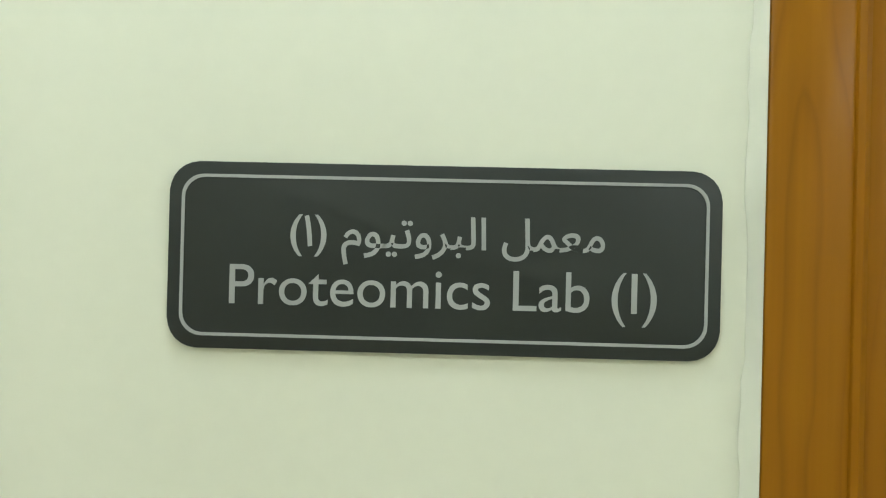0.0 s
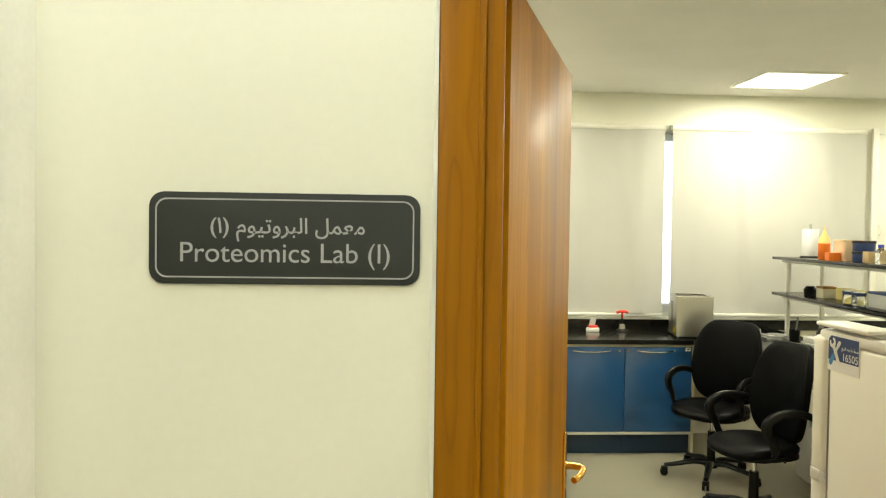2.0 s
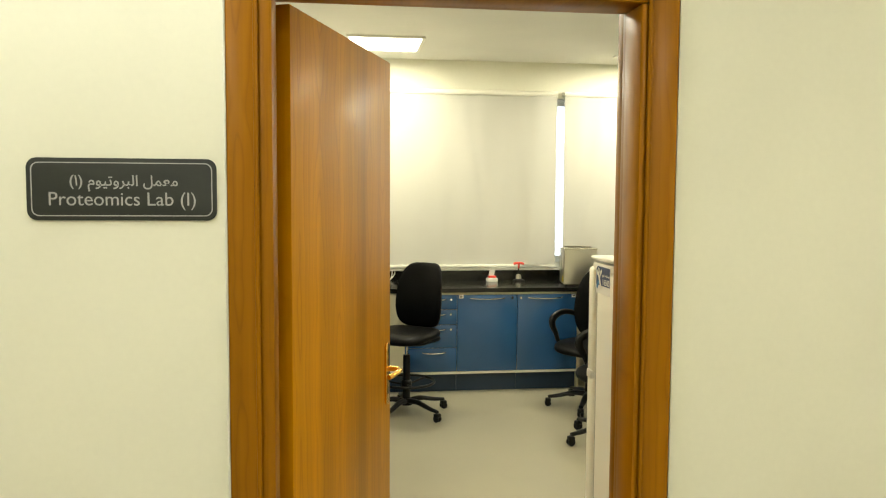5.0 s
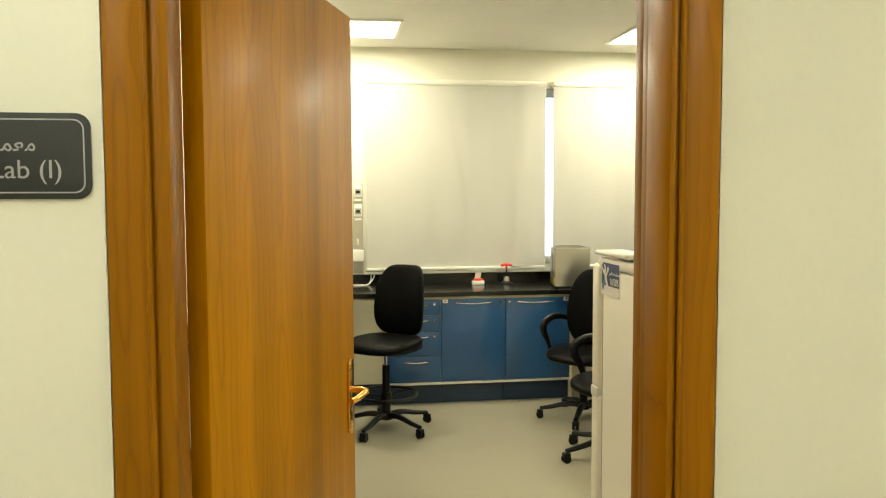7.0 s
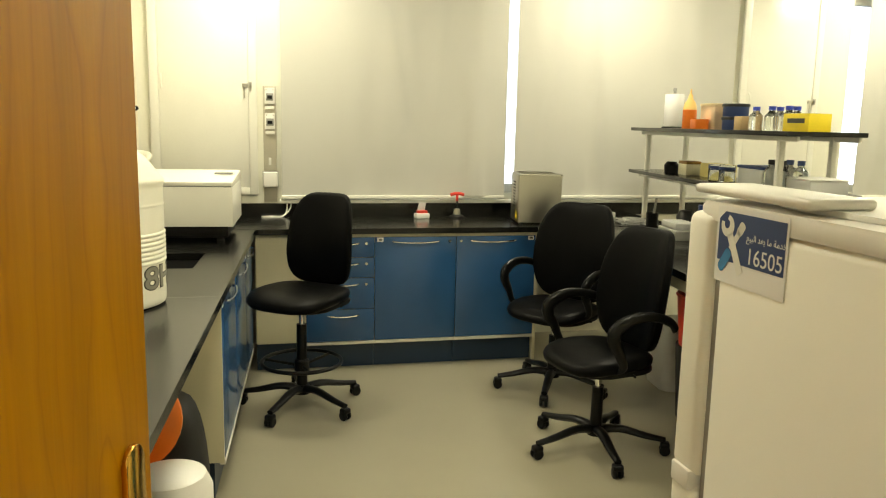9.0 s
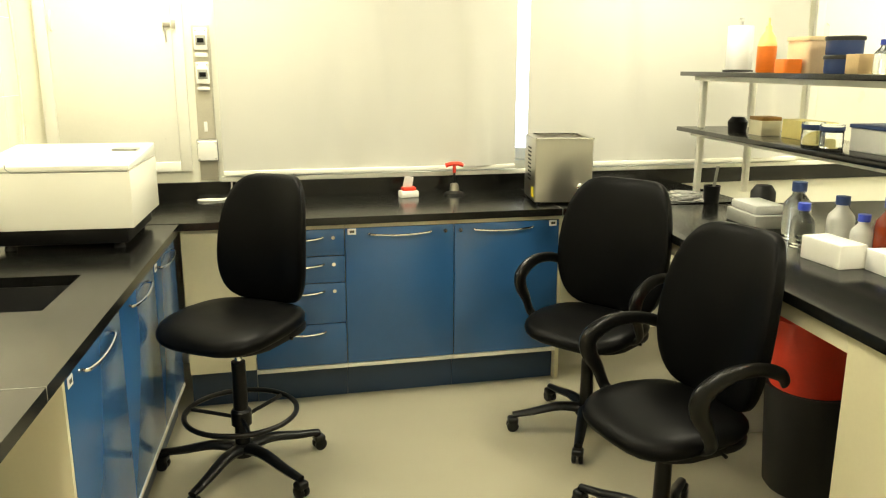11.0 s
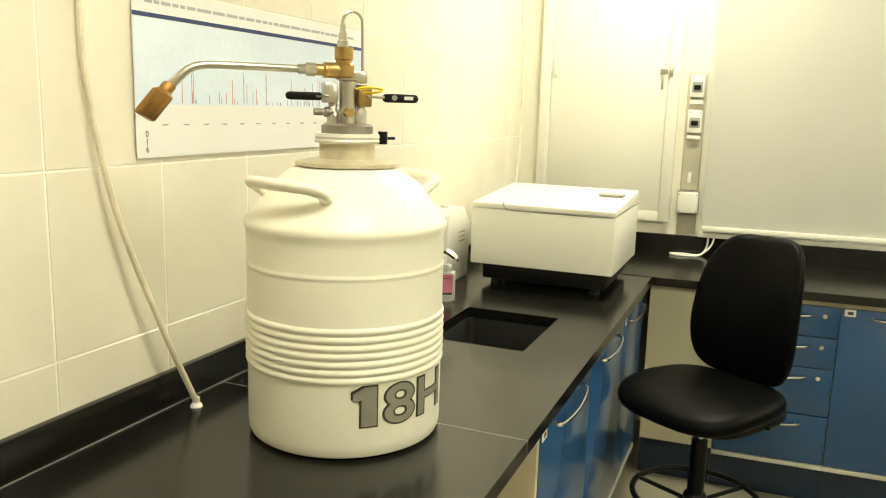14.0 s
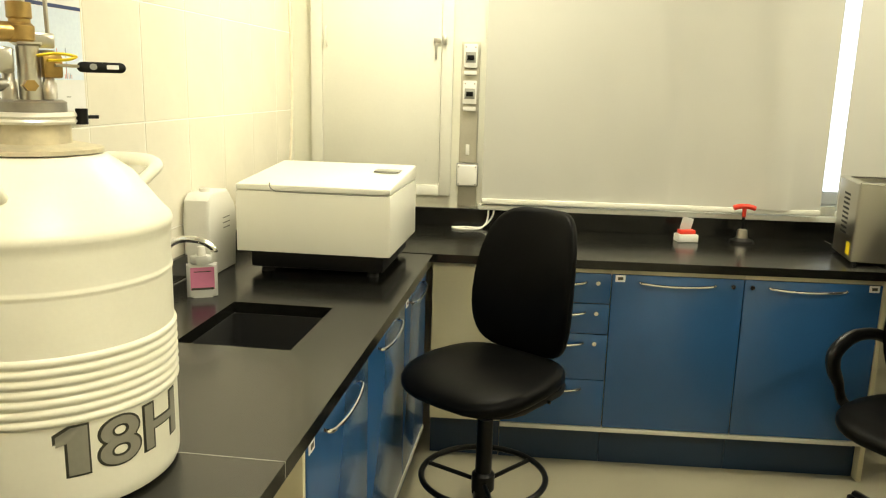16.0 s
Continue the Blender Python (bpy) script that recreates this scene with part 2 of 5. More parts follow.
def smooth_path(pts, k=6):
    pts = [Vector(p) for p in pts]
    out = []
    for i in range(len(pts) - 1):
        p0, p1, p2, p3 = pts[max(i - 1, 0)], pts[i], pts[i + 1], pts[min(i + 2, len(pts) - 1)]
        for s in range(k):
            t = s / k
            out.append(0.5 * ((2 * p1) + (p2 - p0) * t + (2 * p0 - 5 * p1 + 4 * p2 - p3) * t * t + (3 * p1 - p0 - 3 * p2 + p3) * t ** 3))
    return out + [pts[-1]]


def sweep(bm, pts, r, n=8, flat=1.0, up=None, closed=False, m=None):
    """A round or flattened bar along pts; r may be a list."""
    pts = [Vector(p) for p in pts]
    rs = r if isinstance(r, (list, tuple)) else [r] * len(pts)
    side = None
    rows, k = [], len(pts)
    for i, p in enumerate(pts):
        if closed:
            d = pts[(i + 1) % k] - pts[i - 1]
        else:
            d = pts[min(i + 1, k - 1)] - pts[max(i - 1, 0)]
        d.normalize()
        if side is None:
            ref = Vector(up) if up else (Vector((0, 0, 1)) if abs(d.z) < 0.9 else Vector((1, 0, 0)))
            side = d.cross(ref).normalized()
        side = (side - d * side.dot(d)).normalized()
        oth = side.cross(d)
        rows.append([bm.verts.new(p + side * rs[i] * math.cos(2 * math.pi * j / n) + oth * rs[i] * flat * math.sin(2 * math.pi * j / n)) for j in range(n)])
    for a, b in (zip(rows, rows[1:] + rows[:1]) if closed else zip(rows, rows[1:])):
        for j in range(n):
            bm.faces.new((a[j], a[(j + 1) % n], b[(j + 1) % n], b[j]))
    if not closed:
        bm.faces.new(rows[0][::-1])
        bm.faces.new(rows[-1])
    if m:
        bmesh.ops.transform(bm, matrix=m, verts=[v for q in rows for v in q])
    return bm


def round_rect(w, h, r, k=6, cx=0.0, cy=0.0):
    out = []
    for sx, sy, a0 in ((1, 1, 0), (-1, 1, 90), (-1, -1, 180), (1, -1, 270)):
        for i in range(k + 1):
            a = radians(a0 + 90 * i / k)
            out.append((cx + sx * (w / 2 - r) + r * math.cos(a), cy + sy * (h / 2 - r) + r * math.sin(a)))
    return out


def slab(bm, outline, z0, z1, bev=0.0, m=None, hole=None):
    """A plate with the given outline in x, y; an optional hole of as many points."""
    n = len(outline)
    lo = [bm.verts.new((x, y, z0)) for x, y in outline]
    hi = [bm.verts.new((x, y, z1)) for x, y in outline]
    vs = lo + hi
    for i in range(n):
        j = (i + 1) % n
        bm.faces.new((lo[i], lo[j], hi[j], hi[i]))
    if hole:
        lo2 = [bm.verts.new((x, y, z0)) for x, y in hole]
        hi2 = [bm.verts.new((x, y, z1)) for x, y in hole]
        vs += lo2 + hi2
        for i in range(n):
            j = (i + 1) % n
            bm.faces.new((lo2[j], lo2[i], hi2[i], hi2[j]))
            bm.faces.new((hi[i], hi[j], hi2[j], hi2[i]))
            bm.faces.new((lo[j], lo[i], lo2[i], lo2[j]))
    else:
        top, bot = bm.faces.new(hi), bm.faces.new(lo[::-1])
        if bev:
            out = bmesh.ops.bevel(bm, geom=list(set(top.edges) | set(bot.edges)), offset=bev, segments=2, affect="EDGES", profile=0.5)
            vs = list({v for f in out["faces"] for v in f.verts} | {v for v in vs if v.is_valid})
    if m:
        bmesh.ops.transform(bm, matrix=m, verts=vs)
    return bm


def cushion(bm, w, d, h, p=3.5, bulge=None, m=None, nu=28, nv=14, soften=0.32):
    """A padded block; bulge(x, y, z) moves its points."""
    def sp(c, e):
        return math.copysign(abs(c) ** e, c)
    rows = []
    for i in range(nv + 1):
        ph = -math.pi / 2 + math.pi * i / nv
        rows.append([])
        for j in range(nu):
            th = 2 * math.pi * j / nu
            q = Vector((w / 2 * sp(math.cos(ph), soften) * sp(math.cos(th), 2 / p), d / 2 * sp(math.cos(ph), soften) * sp(math.sin(th), 2 / p), h / 2 * sp(math.sin(ph), 0.8)))
            if bulge:
                q = Vector(bulge(*q))
            rows[-1].append(bm.verts.new(q))
    for a, b in zip(rows, rows[1:]):
        for j in range(nu):
            bm.faces.new((a[j], a[(j + 1) % nu], b[(j + 1) % nu], b[j]))
    vs = [v for r in rows for v in r]
    bmesh.ops.remove_doubles(bm, verts=rows[0], dist=1e-5)
    bmesh.ops.remove_doubles(bm, verts=rows[-1], dist=1e-5)
    if m:
        bmesh.ops.transform(bm, matrix=m, verts=[v for v in vs if v.is_valid])
    return bm


def part(name, bm, mat, parent=None, label="", smooth=True):
    me = bpy.data.meshes.new(name)
    bmesh.ops.recalc_face_normals(bm, faces=bm.faces)
    bm.to_mesh(me)
    bm.free()
    me.materials.append(mat)
    if smooth:
        for f in me.polygons:
            f.use_smooth = True
        me.set_sharp_from_angle(angle=radians(38))
    ob = new(name, me)
    if parent:
        ob.parent = parent
    if label:
        tagged(ob, label)
    return ob


def thing(name, m, label, category, group=""):
    e = new(name)
    e.empty_display_size = 0.1
    e.matrix_world = m
    return tagged(e, label, category, group)


def B():
    return bmesh.new()


def setting(name, bm, mat, label, category="structure", smooth=False):
    return tagged(part(name, bm, mat, smooth=smooth), label, category, kind="structure")


def words(name, text, size, mat, parent, m, align="CENTER", depth=0.0006, bold=0.0, bend=0.0, wide=1.0):
    """Raised lettering; bend wraps it round a cylinder of that radius about the local z axis."""
    cu = bpy.data.curves.new(name, "FONT")
    cu.body, cu.size, cu.align_x, cu.extrude, cu.offset = text, size, align, depth, bold
    tmp = bpy.data.objects.new(name, cu)
    scene.collection.objects.link(tmp)
    me = bpy.data.meshes.new_from_object(tmp.evaluated_get(bpy.context.evaluated_depsgraph_get()))
    bpy.data.objects.remove(tmp)
    bpy.data.curves.remove(cu)
    me.materials.clear()
    me.materials.append(mat)
    if wide != 1.0:
        me.transform(Matrix.Diagonal((wide, 1, 1, 1)))
    if bend:
        bm = bmesh.new()
        bm.from_mesh(me)
        bmesh.ops.subdivide_edges(bm, edges=[e for e in bm.edges if e.calc_length() > size * 0.12], cuts=3)
        bmesh.ops.triangulate(bm, faces=bm.faces)
        for v in bm.verts:
            a = v.co.x / bend
            v.co = Vector(((bend + v.co.z) * math.sin(a), -(bend + v.co.z) * math.cos(a), v.co.y))
        bm.to_mesh(me)
        bm.free()
    me.transform(m)
    ob = new(name, me)
    ob.parent = parent
    return ob


# ---- the large structure ----
H = CEIL
OPEN_L, OPEN_R, OPEN_T = -0.03, 0.885, 2.184
setting("wall_south_left", box(B(), (-4.2, 0, 0), (OPEN_L, 0.14, H)), M_WALL, "cream painted corridor wall beside the wooden door", "wall")
setting("wall_south_right", box(B(), (OPEN_R, 0, 0), (6.2, 0.14, H)), M_WALL, "cream painted corridor wall beside the wooden door", "wall")
setting("wall_over_door", box(B(), (OPEN_L, 0, OPEN_T), (OPEN_R, 0.14, H)), M_WALL, "cream painted wall over the wooden door", "wall")
setting("wall_corridor", box(B(), (-4.2, -2.55, 0), (6.2, -2.40, H)), M_WALL, "cream painted far wall of the corridor", "wall")
setting("wall_corridor_end_1", box(B(), (-4.35, -2.55, 0), (-4.2, 0.14, H)), M_WALL, "cream painted end wall of the corridor", "wall")
setting("wall_corridor_end_2", box(B(), (6.2, -2.55, 0), (6.35, 5.6, H)), M_WALL, "cream painted end wall", "wall")
setting("floor_corridor", box(B(), (-4.35, -2.55, -0.1), (6.35, 0.07, 0)), M_HALL, "beige stone corridor floor", "floor")
setting("floor", box(B(), (-1.2, 0.07, -0.1), (6.35, 5.6, 0)), M_FLOOR, "plain beige vinyl laboratory floor", "floor")
setting("ceiling", box(B(), (-1.2, 0.14, H), (6.35, 5.6, H + 0.1)), M_CEIL, "white painted laboratory ceiling", "ceiling")
setting("ceiling_corridor", box(B(), (-4.35, -2.55, H), (6.35, 0.14, H + 0.1)), M_CEIL, "white painted corridor ceiling", "ceiling")
# back wall with two window openings
BW = 5.46
setting("wall_north_low", box(B(), (-1.2, BW, 0), (6.35, BW + 0.2, 1.06)), M_WALL, "cream painted wall under the windows", "wall")
setting("wall_north_top", box(B(), (-1.2, BW, 2.60), (6.35, BW + 0.2, H)), M_WALL, "cream painted wall over the windows", "wall")
for nm, a, b in (("wall_north_1", -1.2, 0.75), ("wall_north_2", 3.75, 4.96), ("wall_north_3", 5.9, 6.35)):
    setting(nm, box(B(), (a, BW, 1.06), (b, BW + 0.2, 2.60)), M_WALL, "cream painted wall between the windows", "wall")
for k, (a, b) in enumerate(((0.75, 3.75), (4.96, 5.9))):
    w = tagged(new("window_%d" % (k + 1)), "white framed window behind pale blinds", "window", kind="structure")
    fr = B()
    for lo, hi in (((a, BW + 0.08, 1.06), (b, BW + 0.14, 1.12)), ((a, BW + 0.08, 2.54), (b, BW + 0.14, 2.60)), ((a, BW + 0.08, 1.12), (a + 0.06, BW + 0.14, 2.54)), ((b - 0.06, BW + 0.08, 1.12), (b, BW + 0.14, 2.54))):
        box(fr, lo, hi, 0.004)
    part("window_frame", fr, M_TRIMW, w)
    n = 3 if b - a > 2 else 1
    for i in range(n):
        x0, x1 = a + 0.06 + (b - a - 0.12) * i / n, a + 0.06 + (b - a - 0.12) * (i + 1) / n
        g = part("pane", box(B(), (x0 + 0.004, BW + 0.105, 1.121), (x1 - 0.004, BW + 0.111, 2.539)), M_CLEAR, w)
        g.visible_shadow = False
setting("window_sill", box(B(), (0.56, BW - 0.045, 0.991), (6.2, BW - 0.001, 1.016), 0.004), M_TRIMW, "white painted window sill above the black splashback", "sill")
setting("backdrop", box(B(), (-70, 60, -20), (110, 60.2, 50)), M_SKYGLOW, "bright hazy sky outside the windows", "sky")
setting("ground", box(B(), (-60, 5.7, -6.2), (80, 62, -6)), material("outside_ground", (0.2, 0.19, 0.16), 0.9), "pale ground far below the windows", "ground")

# left wall: it leans a little off the axis of the corridor
TURN = -3.3
ML = pose(-0.665, 0, 0, 0, 0, TURN)
left = setting("wall_west", box(B(), (-0.16, -0.2, 0), (-0.0010, 5.9, H), m=ML), M_GROUT, "wall of large cream glazed tiles with pale joints", "wall")

# ---- door ----
frame_1 = tagged(new("door_frame"), "varnished orange-brown wooden door frame with stepped mouldings", "door frame", kind="structure")


def upright(x0, x1, y0, y1, top, bev=0.004):
    return box(B(), (x0, y0, 0.0), (x1, y1, top), bev)


part("casing", upright(-0.086, -0.021, -0.022, -0.001, 2.224), M_WOOD2, frame_1)
part("casing", upright(0.866, 0.936, -0.022, -0.001, 2.224), M_WOOD2, frame_1)
part("casing_head", box(B(), (-0.020, -0.0215, 2.176), (0.865, -0.001, 2.224), 0.004), M_WOOD2, frame_1)
part("jamb", upright(-0.0205, 0.013, -0.013, 0.096, 2.148, 0.006), M_WOOD2, frame_1)
part("jamb", upright(0.847, 0.8655, -0.013, 0.096, 2.148, 0.006), M_WOOD2, frame_1)
part("jamb_head", box(B(), (-0.0205, -0.0128, 2.1485), (0.8655, 0.096, 2.1755), 0.006), M_WOOD2, frame_1)
part("rebate", upright(-0.0295, -0.001, 0.0965, 0.142, 2.174, 0.002), M_WOOD2, frame_1)
part("rebate", upright(0.859, 0.8845, 0.0965, 0.142, 2.174, 0.002), M_WOOD2, frame_1)
part("rebate_head", box(B(), (-0.0005, 0.0965, 2.156), (0.8585, 0.142, 2.174), 0.002), M_WOOD2, frame_1)
bead = B()
sweep(bead, [(-0.0225, -0.020, 0.0), (-0.0225, -0.020, 2.176)], 0.006, 8)
part("bead", bead, M_WOOD2, frame_1)
part("bead", sweep(B(), [(0.8675, -0.020, 0.0), (0.8675, -0.020, 2.176)], 0.006, 8), M_WOOD2, frame_1)
part("casing", upright(-0.10, -0.031, 0.1425, 0.158, 2.224), M_WOOD2, frame_1)
part("casing", upright(0.862, 0.955, 0.1425, 0.186, 2.224), M_WOOD2, frame_1)
part("casing_head", box(B(), (-0.030, 0.1425, 2.175), (0.861, 0.158, 2.224), 0.004), M_WOOD2, frame_1)

door = tagged(new("door_1"), "flush varnished wooden door standing open into the laboratory", "door", kind="structure")
door.matrix_world = pose(0.001, 0.141, 0, 0, 0, 70.5)
part("leaf", box(B(), (0.004, -0.042, 0.008), (0.853, -0.001, 2.151), 0.003), M_WOOD, door)
for side, yy in ((-1, -0.042), (1, -0.001)):
    pl = part("handle_plate", slab(B(), round_rect(0.040, 0.215, 0.019), 0, 0.007, 0.002, pose(0.806, yy, 1.090, 90 if side < 0 else -90)), M_BRASS, door, "polished brass lever plate")
    s = -1 if side < 0 else 1
    lever = smooth_path([(0.806, yy, 1.107), (0.806, yy + s * 0.035, 1.107), (0.798, yy + s * 0.052, 1.107), (0.768, yy + s * 0.056, 1.109), (0.725, yy + s * 0.050, 1.105), (0.701, yy + s * 0.040, 1.102)])
    part("lever", sweep(B(), lever, [0.0095 if i < 8 else 0.0085 for i in range(len(lever))], 10), M_BRASS, pl)
    part("keyhole", box(B(), (0.802, yy + s * 0.0072 - 0.0006, 1.02), (0.810, yy + s * 0.0072 + 0.0006, 1.044), 0.0003), M_DARK, pl)
part("latch_plate", box(B(), (0.8532, -0.032, 0.97), (0.8542, -0.010, 1.16)), M_BRASS, door)
for hz in (0.25, 1.02, 1.86):
    part("hinge", sweep(B(), [(-0.002, 0.006, hz - 0.05), (-0.002, 0.006, hz + 0.05)], 0.008, 10), M_BRASS, door, "brass butt hinge")

# ragged white sealant between wall and casing
rng = random.Random(21)
for xs, sgn in ((-0.0865, -1), (0.9365, 1)):
    cm_ = B()
    prev = None
    for k in range(140):
        zz = 2.224 * k / 139
        wd = 0.003 + 0.008 * abs(noise.noise((zz * 3.0, xs, 0))) + 0.003 * rng.random()
        row = [cm_.verts.new((xs, -0.0215, zz)), cm_.verts.new((xs + sgn * wd * 0.5, -0.008, zz)), cm_.verts.new((xs + sgn * wd, -0.0006, zz))]
        if prev:
            for i in range(2):
                cm_.faces.new((prev[i], prev[i + 1], row[i + 1], row[i]))
        prev = row
    part("sealant", cm_, M_TRIMW, frame_1, "ragged white sealant bead")

# ---- name plate on the corridor wall ----
plate = thing("door_sign", pose(-0.307, 0, 1.7135, 90, 0, 0), "dark grey bilingual room name plate with silver lettering", "sign")
part("plate", slab(B(), round_rect(0.394, 0.134, 0.021), 0.0005, 0.005, 0.001), M_SIGN, plate)
o1, o2 = round_rect(0.376, 0.116, 0.016), round_rect(0.3715, 0.1115, 0.0145)
part("border_line", slab(B(), o1, 0.005, 0.0056, hole=o2), M_INK, plate, "thin silver border line")
words("english_line", "Proteomics Lab (I)", 0.0413, M_INK, plate, pose(0.000, -0.0345, 0.0051), depth=0.0003, bold=0.0)
ar = "(\u0661) \uFEE1\uFEEE\uFEF4\uFE97\uFEED\uFEAE\uFE92\uFEDF\uFE8D \uFEDE\uFEE4\uFECC\uFEE3"
words("arabic_line", ar, 0.0318, M_INK, plate, pose(0.003, 0.0080, 0.0051), depth=0.0003, bold=0.0003)

# ---- ceiling lamps; the corridor row at y -1.8 is unseen fill ----
for k, (x, y) in enumerate(LAB_PANELS + HALL_PANELS):
    t = thing("ceiling_light", pose(x, y, H), "square recessed white ceiling light panel, switched on", "ceiling light", "ceiling light panels")
    part("frame", slab(B(), round_rect(0.62, 0.62, 0.01, 2), -0.016, -0.0005, hole=round_rect(0.57, 0.57, 0.006, 2)), M_WHITE, t)
    part("diffuser", box(B(), (-0.284, -0.284, -0.012), (0.284, 0.284, -0.006)), M_GLOW, t)


# ---- laboratory benches ----
ED = 0.79   # depth of the side bench from the tiled wall
BF = 4.79   # front edge of the bench under the windows
wt = B()
# L-shaped black top with a cut-out for the sink
SX0, SX1, SY0, SY1 = 0.29, 0.605, 3.60, 4.00


def top_piece(bm, u0, u1, v0, v1, m=ML):
    box(bm, (u0, v0, 0.865), (u1, v1, 0.90), m=m)


side_top = thing("side_worktop", Matrix(), "polished black worktop along the tiled wall with a sink cut-out", "worktop")
VJ = 3.02
top_piece(wt, 0.0, ED, 1.10, VJ - 0.002)
part("slab", wt, M_STONE, side_top, smooth=False)
wt = B()
top_piece(wt, 0.0, ED, VJ + 0.002, SY0)
top_piece(wt, 0.0, SX0, SY0, SY1)
top_piece(wt, SX1, ED, SY0, SY1)
top_piece(wt, 0.0, ED, SY1, 4.83)
part("slab", wt, M_STONE, side_top, smooth=False)
M_JOINT = material("pale_joint_filler", (0.22, 0.21, 0.18), 0.5, vary=0.35, scale=30)
part("joint", box(B(), (0.0, VJ - 0.0019, 0.866), (ED, VJ + 0.0019, 0.9004), m=ML), M_JOINT, side_top, "pale filled joint")
part("joint", box(B(), (0.0, -0.006, 0.9), (0.62, 0.006, 0.9006), m=pose(-0.20, BW - 0.08, 0, 0, 0, -44)), M_JOINT, side_top, "pale filled joint")
back_top = thing("back_worktop", Matrix(), "polished black worktop under the window blinds", "worktop")
part("slab", slab(B(), [(-0.30, BW - 0.001), (-0.335, 4.835), (0.41, 4.793), (0.42, BF), (2.195, BF), (2.195, BW - 0.001)][::-1], 0.8652, 0.9002), M_STONE, back_top, smooth=False)
part("slab", slab(B(), [(2.199, BF), (3.2, BF), (3.2, BW - 0.001), (2.199, BW - 0.001)], 0.8652, 0.9002), M_STONE, back_top, smooth=False)
part("joint", box(B(), (2.1951, BF, 0.866), (2.1989, BW - 0.001, 0.9004)), M_JOINT, back_top, "pale filled joint")
part("splashback", box(B(), (0.0005, 1.10, 0.9005), (0.018, 5.40, 0.980), 0.002, m=ML), M_STONE, None)
tagged(bpy.data.objects["splashback"], "black splashback strip along the tiled wall", "splashback", kind="structure")
setting("splashback_back", box(B(), (-0.29, BW - 0.022, 0.9005), (6.1, BW - 0.0005, 0.990), 0.002), M_STONE, "black splashback strip under the window sill", "splashback")
setting("pipe_trim", sweep(B(), [ML @ Vector((0.021, 1.2, 0.902)), ML @ Vector((0.021, 4.35, 0.902))], 0.0017, 8), M_JOINT, "thin white sealant line along the splashback", "trim", smooth=True)
# sink
sk = thing("sink", ML @ pose(0.4475, 3.80, 0.90), "black undermounted sink basin in the worktop", "sink")
sb = B()
w, d = 0.3145, 0.3995
slab(sb, round_rect(w + 0.02, d + 0.02, 0.03), -0.21, -0.036, hole=round_rect(w - 0.002, d - 0.002, 0.025))
slab(sb, round_rect(w + 0.02, d + 0.02, 0.03), -0.222, -0.2102)
part("basin", sb, M_DARK, sk)
part("drain", lathe(B(), [(0, -0.206), (0.03, -0.206), (0.034, -0.2095)], 20), M_CHROME, sk)
# tap
tp = thing("tap", ML @ pose(0.11, 3.87, 0.90), "chrome swan-neck sink tap with lever", "tap")
part("body", lathe(B(), [(0.0, 0.0), (0.026, 0.0), (0.026, 0.012), (0.019, 0.02), (0.018, 0.10), (0.021, 0.105), (0.021, 0.135), (0.012, 0.15), (0, 0.15)], 20), M_CHROME, tp)
part("spout", sweep(B(), smooth_path([(0, 0, 0.11), (0.01, 0.02, 0.17), (0.05, 0.04, 0.205), (0.11, 0.05, 0.205), (0.15, 0.055, 0.185), (0.153, 0.055, 0.172)]), 0.0105, 12), M_CHROME, tp)
part("lever", sweep(B(), smooth_path([(0, 0, 0.148), (-0.01, -0.03, 0.17), (-0.02, -0.08, 0.18)]), 0.006, 8), M_CHROME, tp)

# side cabinets under the bench along the tiled wall
CF = ED - 0.022
V0 = 3.19


def bow_handle(parent, m, length=0.16, mat=None):
    """A bowed chrome pull, long axis along local x, standing off along -y."""
    pts = smooth_path([(-length / 2, 0.0, 0.0), (-length / 2 + 0.008, -0.018, -0.002), (-length * 0.25, -0.026, -0.007), (0, -0.028, -0.009), (length * 0.25, -0.026, -0.007), (length / 2 - 0.008, -0.018, -0.002), (length / 2, 0.0, 0.0)])
    return part("handle", sweep(B(), pts, 0.0052, 8, m=m), mat or M_CHROME, parent, "bowed chrome handle")


def lock(parent, m):
    part("lock", lathe(B(), [(0, 0.008), (0.009, 0.008), (0.0105, 0.0)], 14, m @ pose(0, 0, 0, 90)), M_CHROME, parent)


def cab_label(parent, m):
    part("number_tag", box(B(), (-0.02, -0.0025, -0.014), (0.02, 0.0, 0.014), 0.0008, m=m), M_PAPER, parent, "small white number tag")
    part("tag_print", box(B(), (-0.010, -0.0031, -0.006), (0.011, -0.0026, 0.006), m=m), M_OUTLINE, parent)


cab = thing("side_cabinet", ML, "glossy blue bench cabinet with cream end panel beside the tiled wall", "cabinet")
part("carcass", box(B(), (0.05, V0 + 0.019, 0.165), (CF - 0.02, 4.83, 0.66)), M_CREAM, cab)
part("end_panel", box(B(), (0.05, V0, 0.165), (CF - 0.001, V0 + 0.0185, 0.862), 0.001), M_CREAM, cab, "cream laminate end panel")
nd = 3
vs_ = [V0 + 0.0195, 3.775, 4.335, 4.80]
for i in range(nd):
    dr = part("door", box(B(), (CF - 0.0195, vs_[i] + 0.002, 0.178), (CF, vs_[i + 1] - 0.002, 0.842), 0.0015), M_BLUE, cab, "glossy blue cabinet door")
    if i < 3:
        bow_handle(dr, pose(CF, (vs_[i] + vs_[i + 1]) / 2, 0.812, 0, 0, 90), 0.30)
    if i != 1:
        cab_label(dr, pose(CF, vs_[i] + 0.035, 0.822, 0, 0, 90))
part("bottom_strip", box(B(), (CF - 0.0195, V0 + 0.0005, 0.157), (CF + 0.003, 4.80, 0.1755), 0.001), M_ALU, cab, "pale aluminium strip")
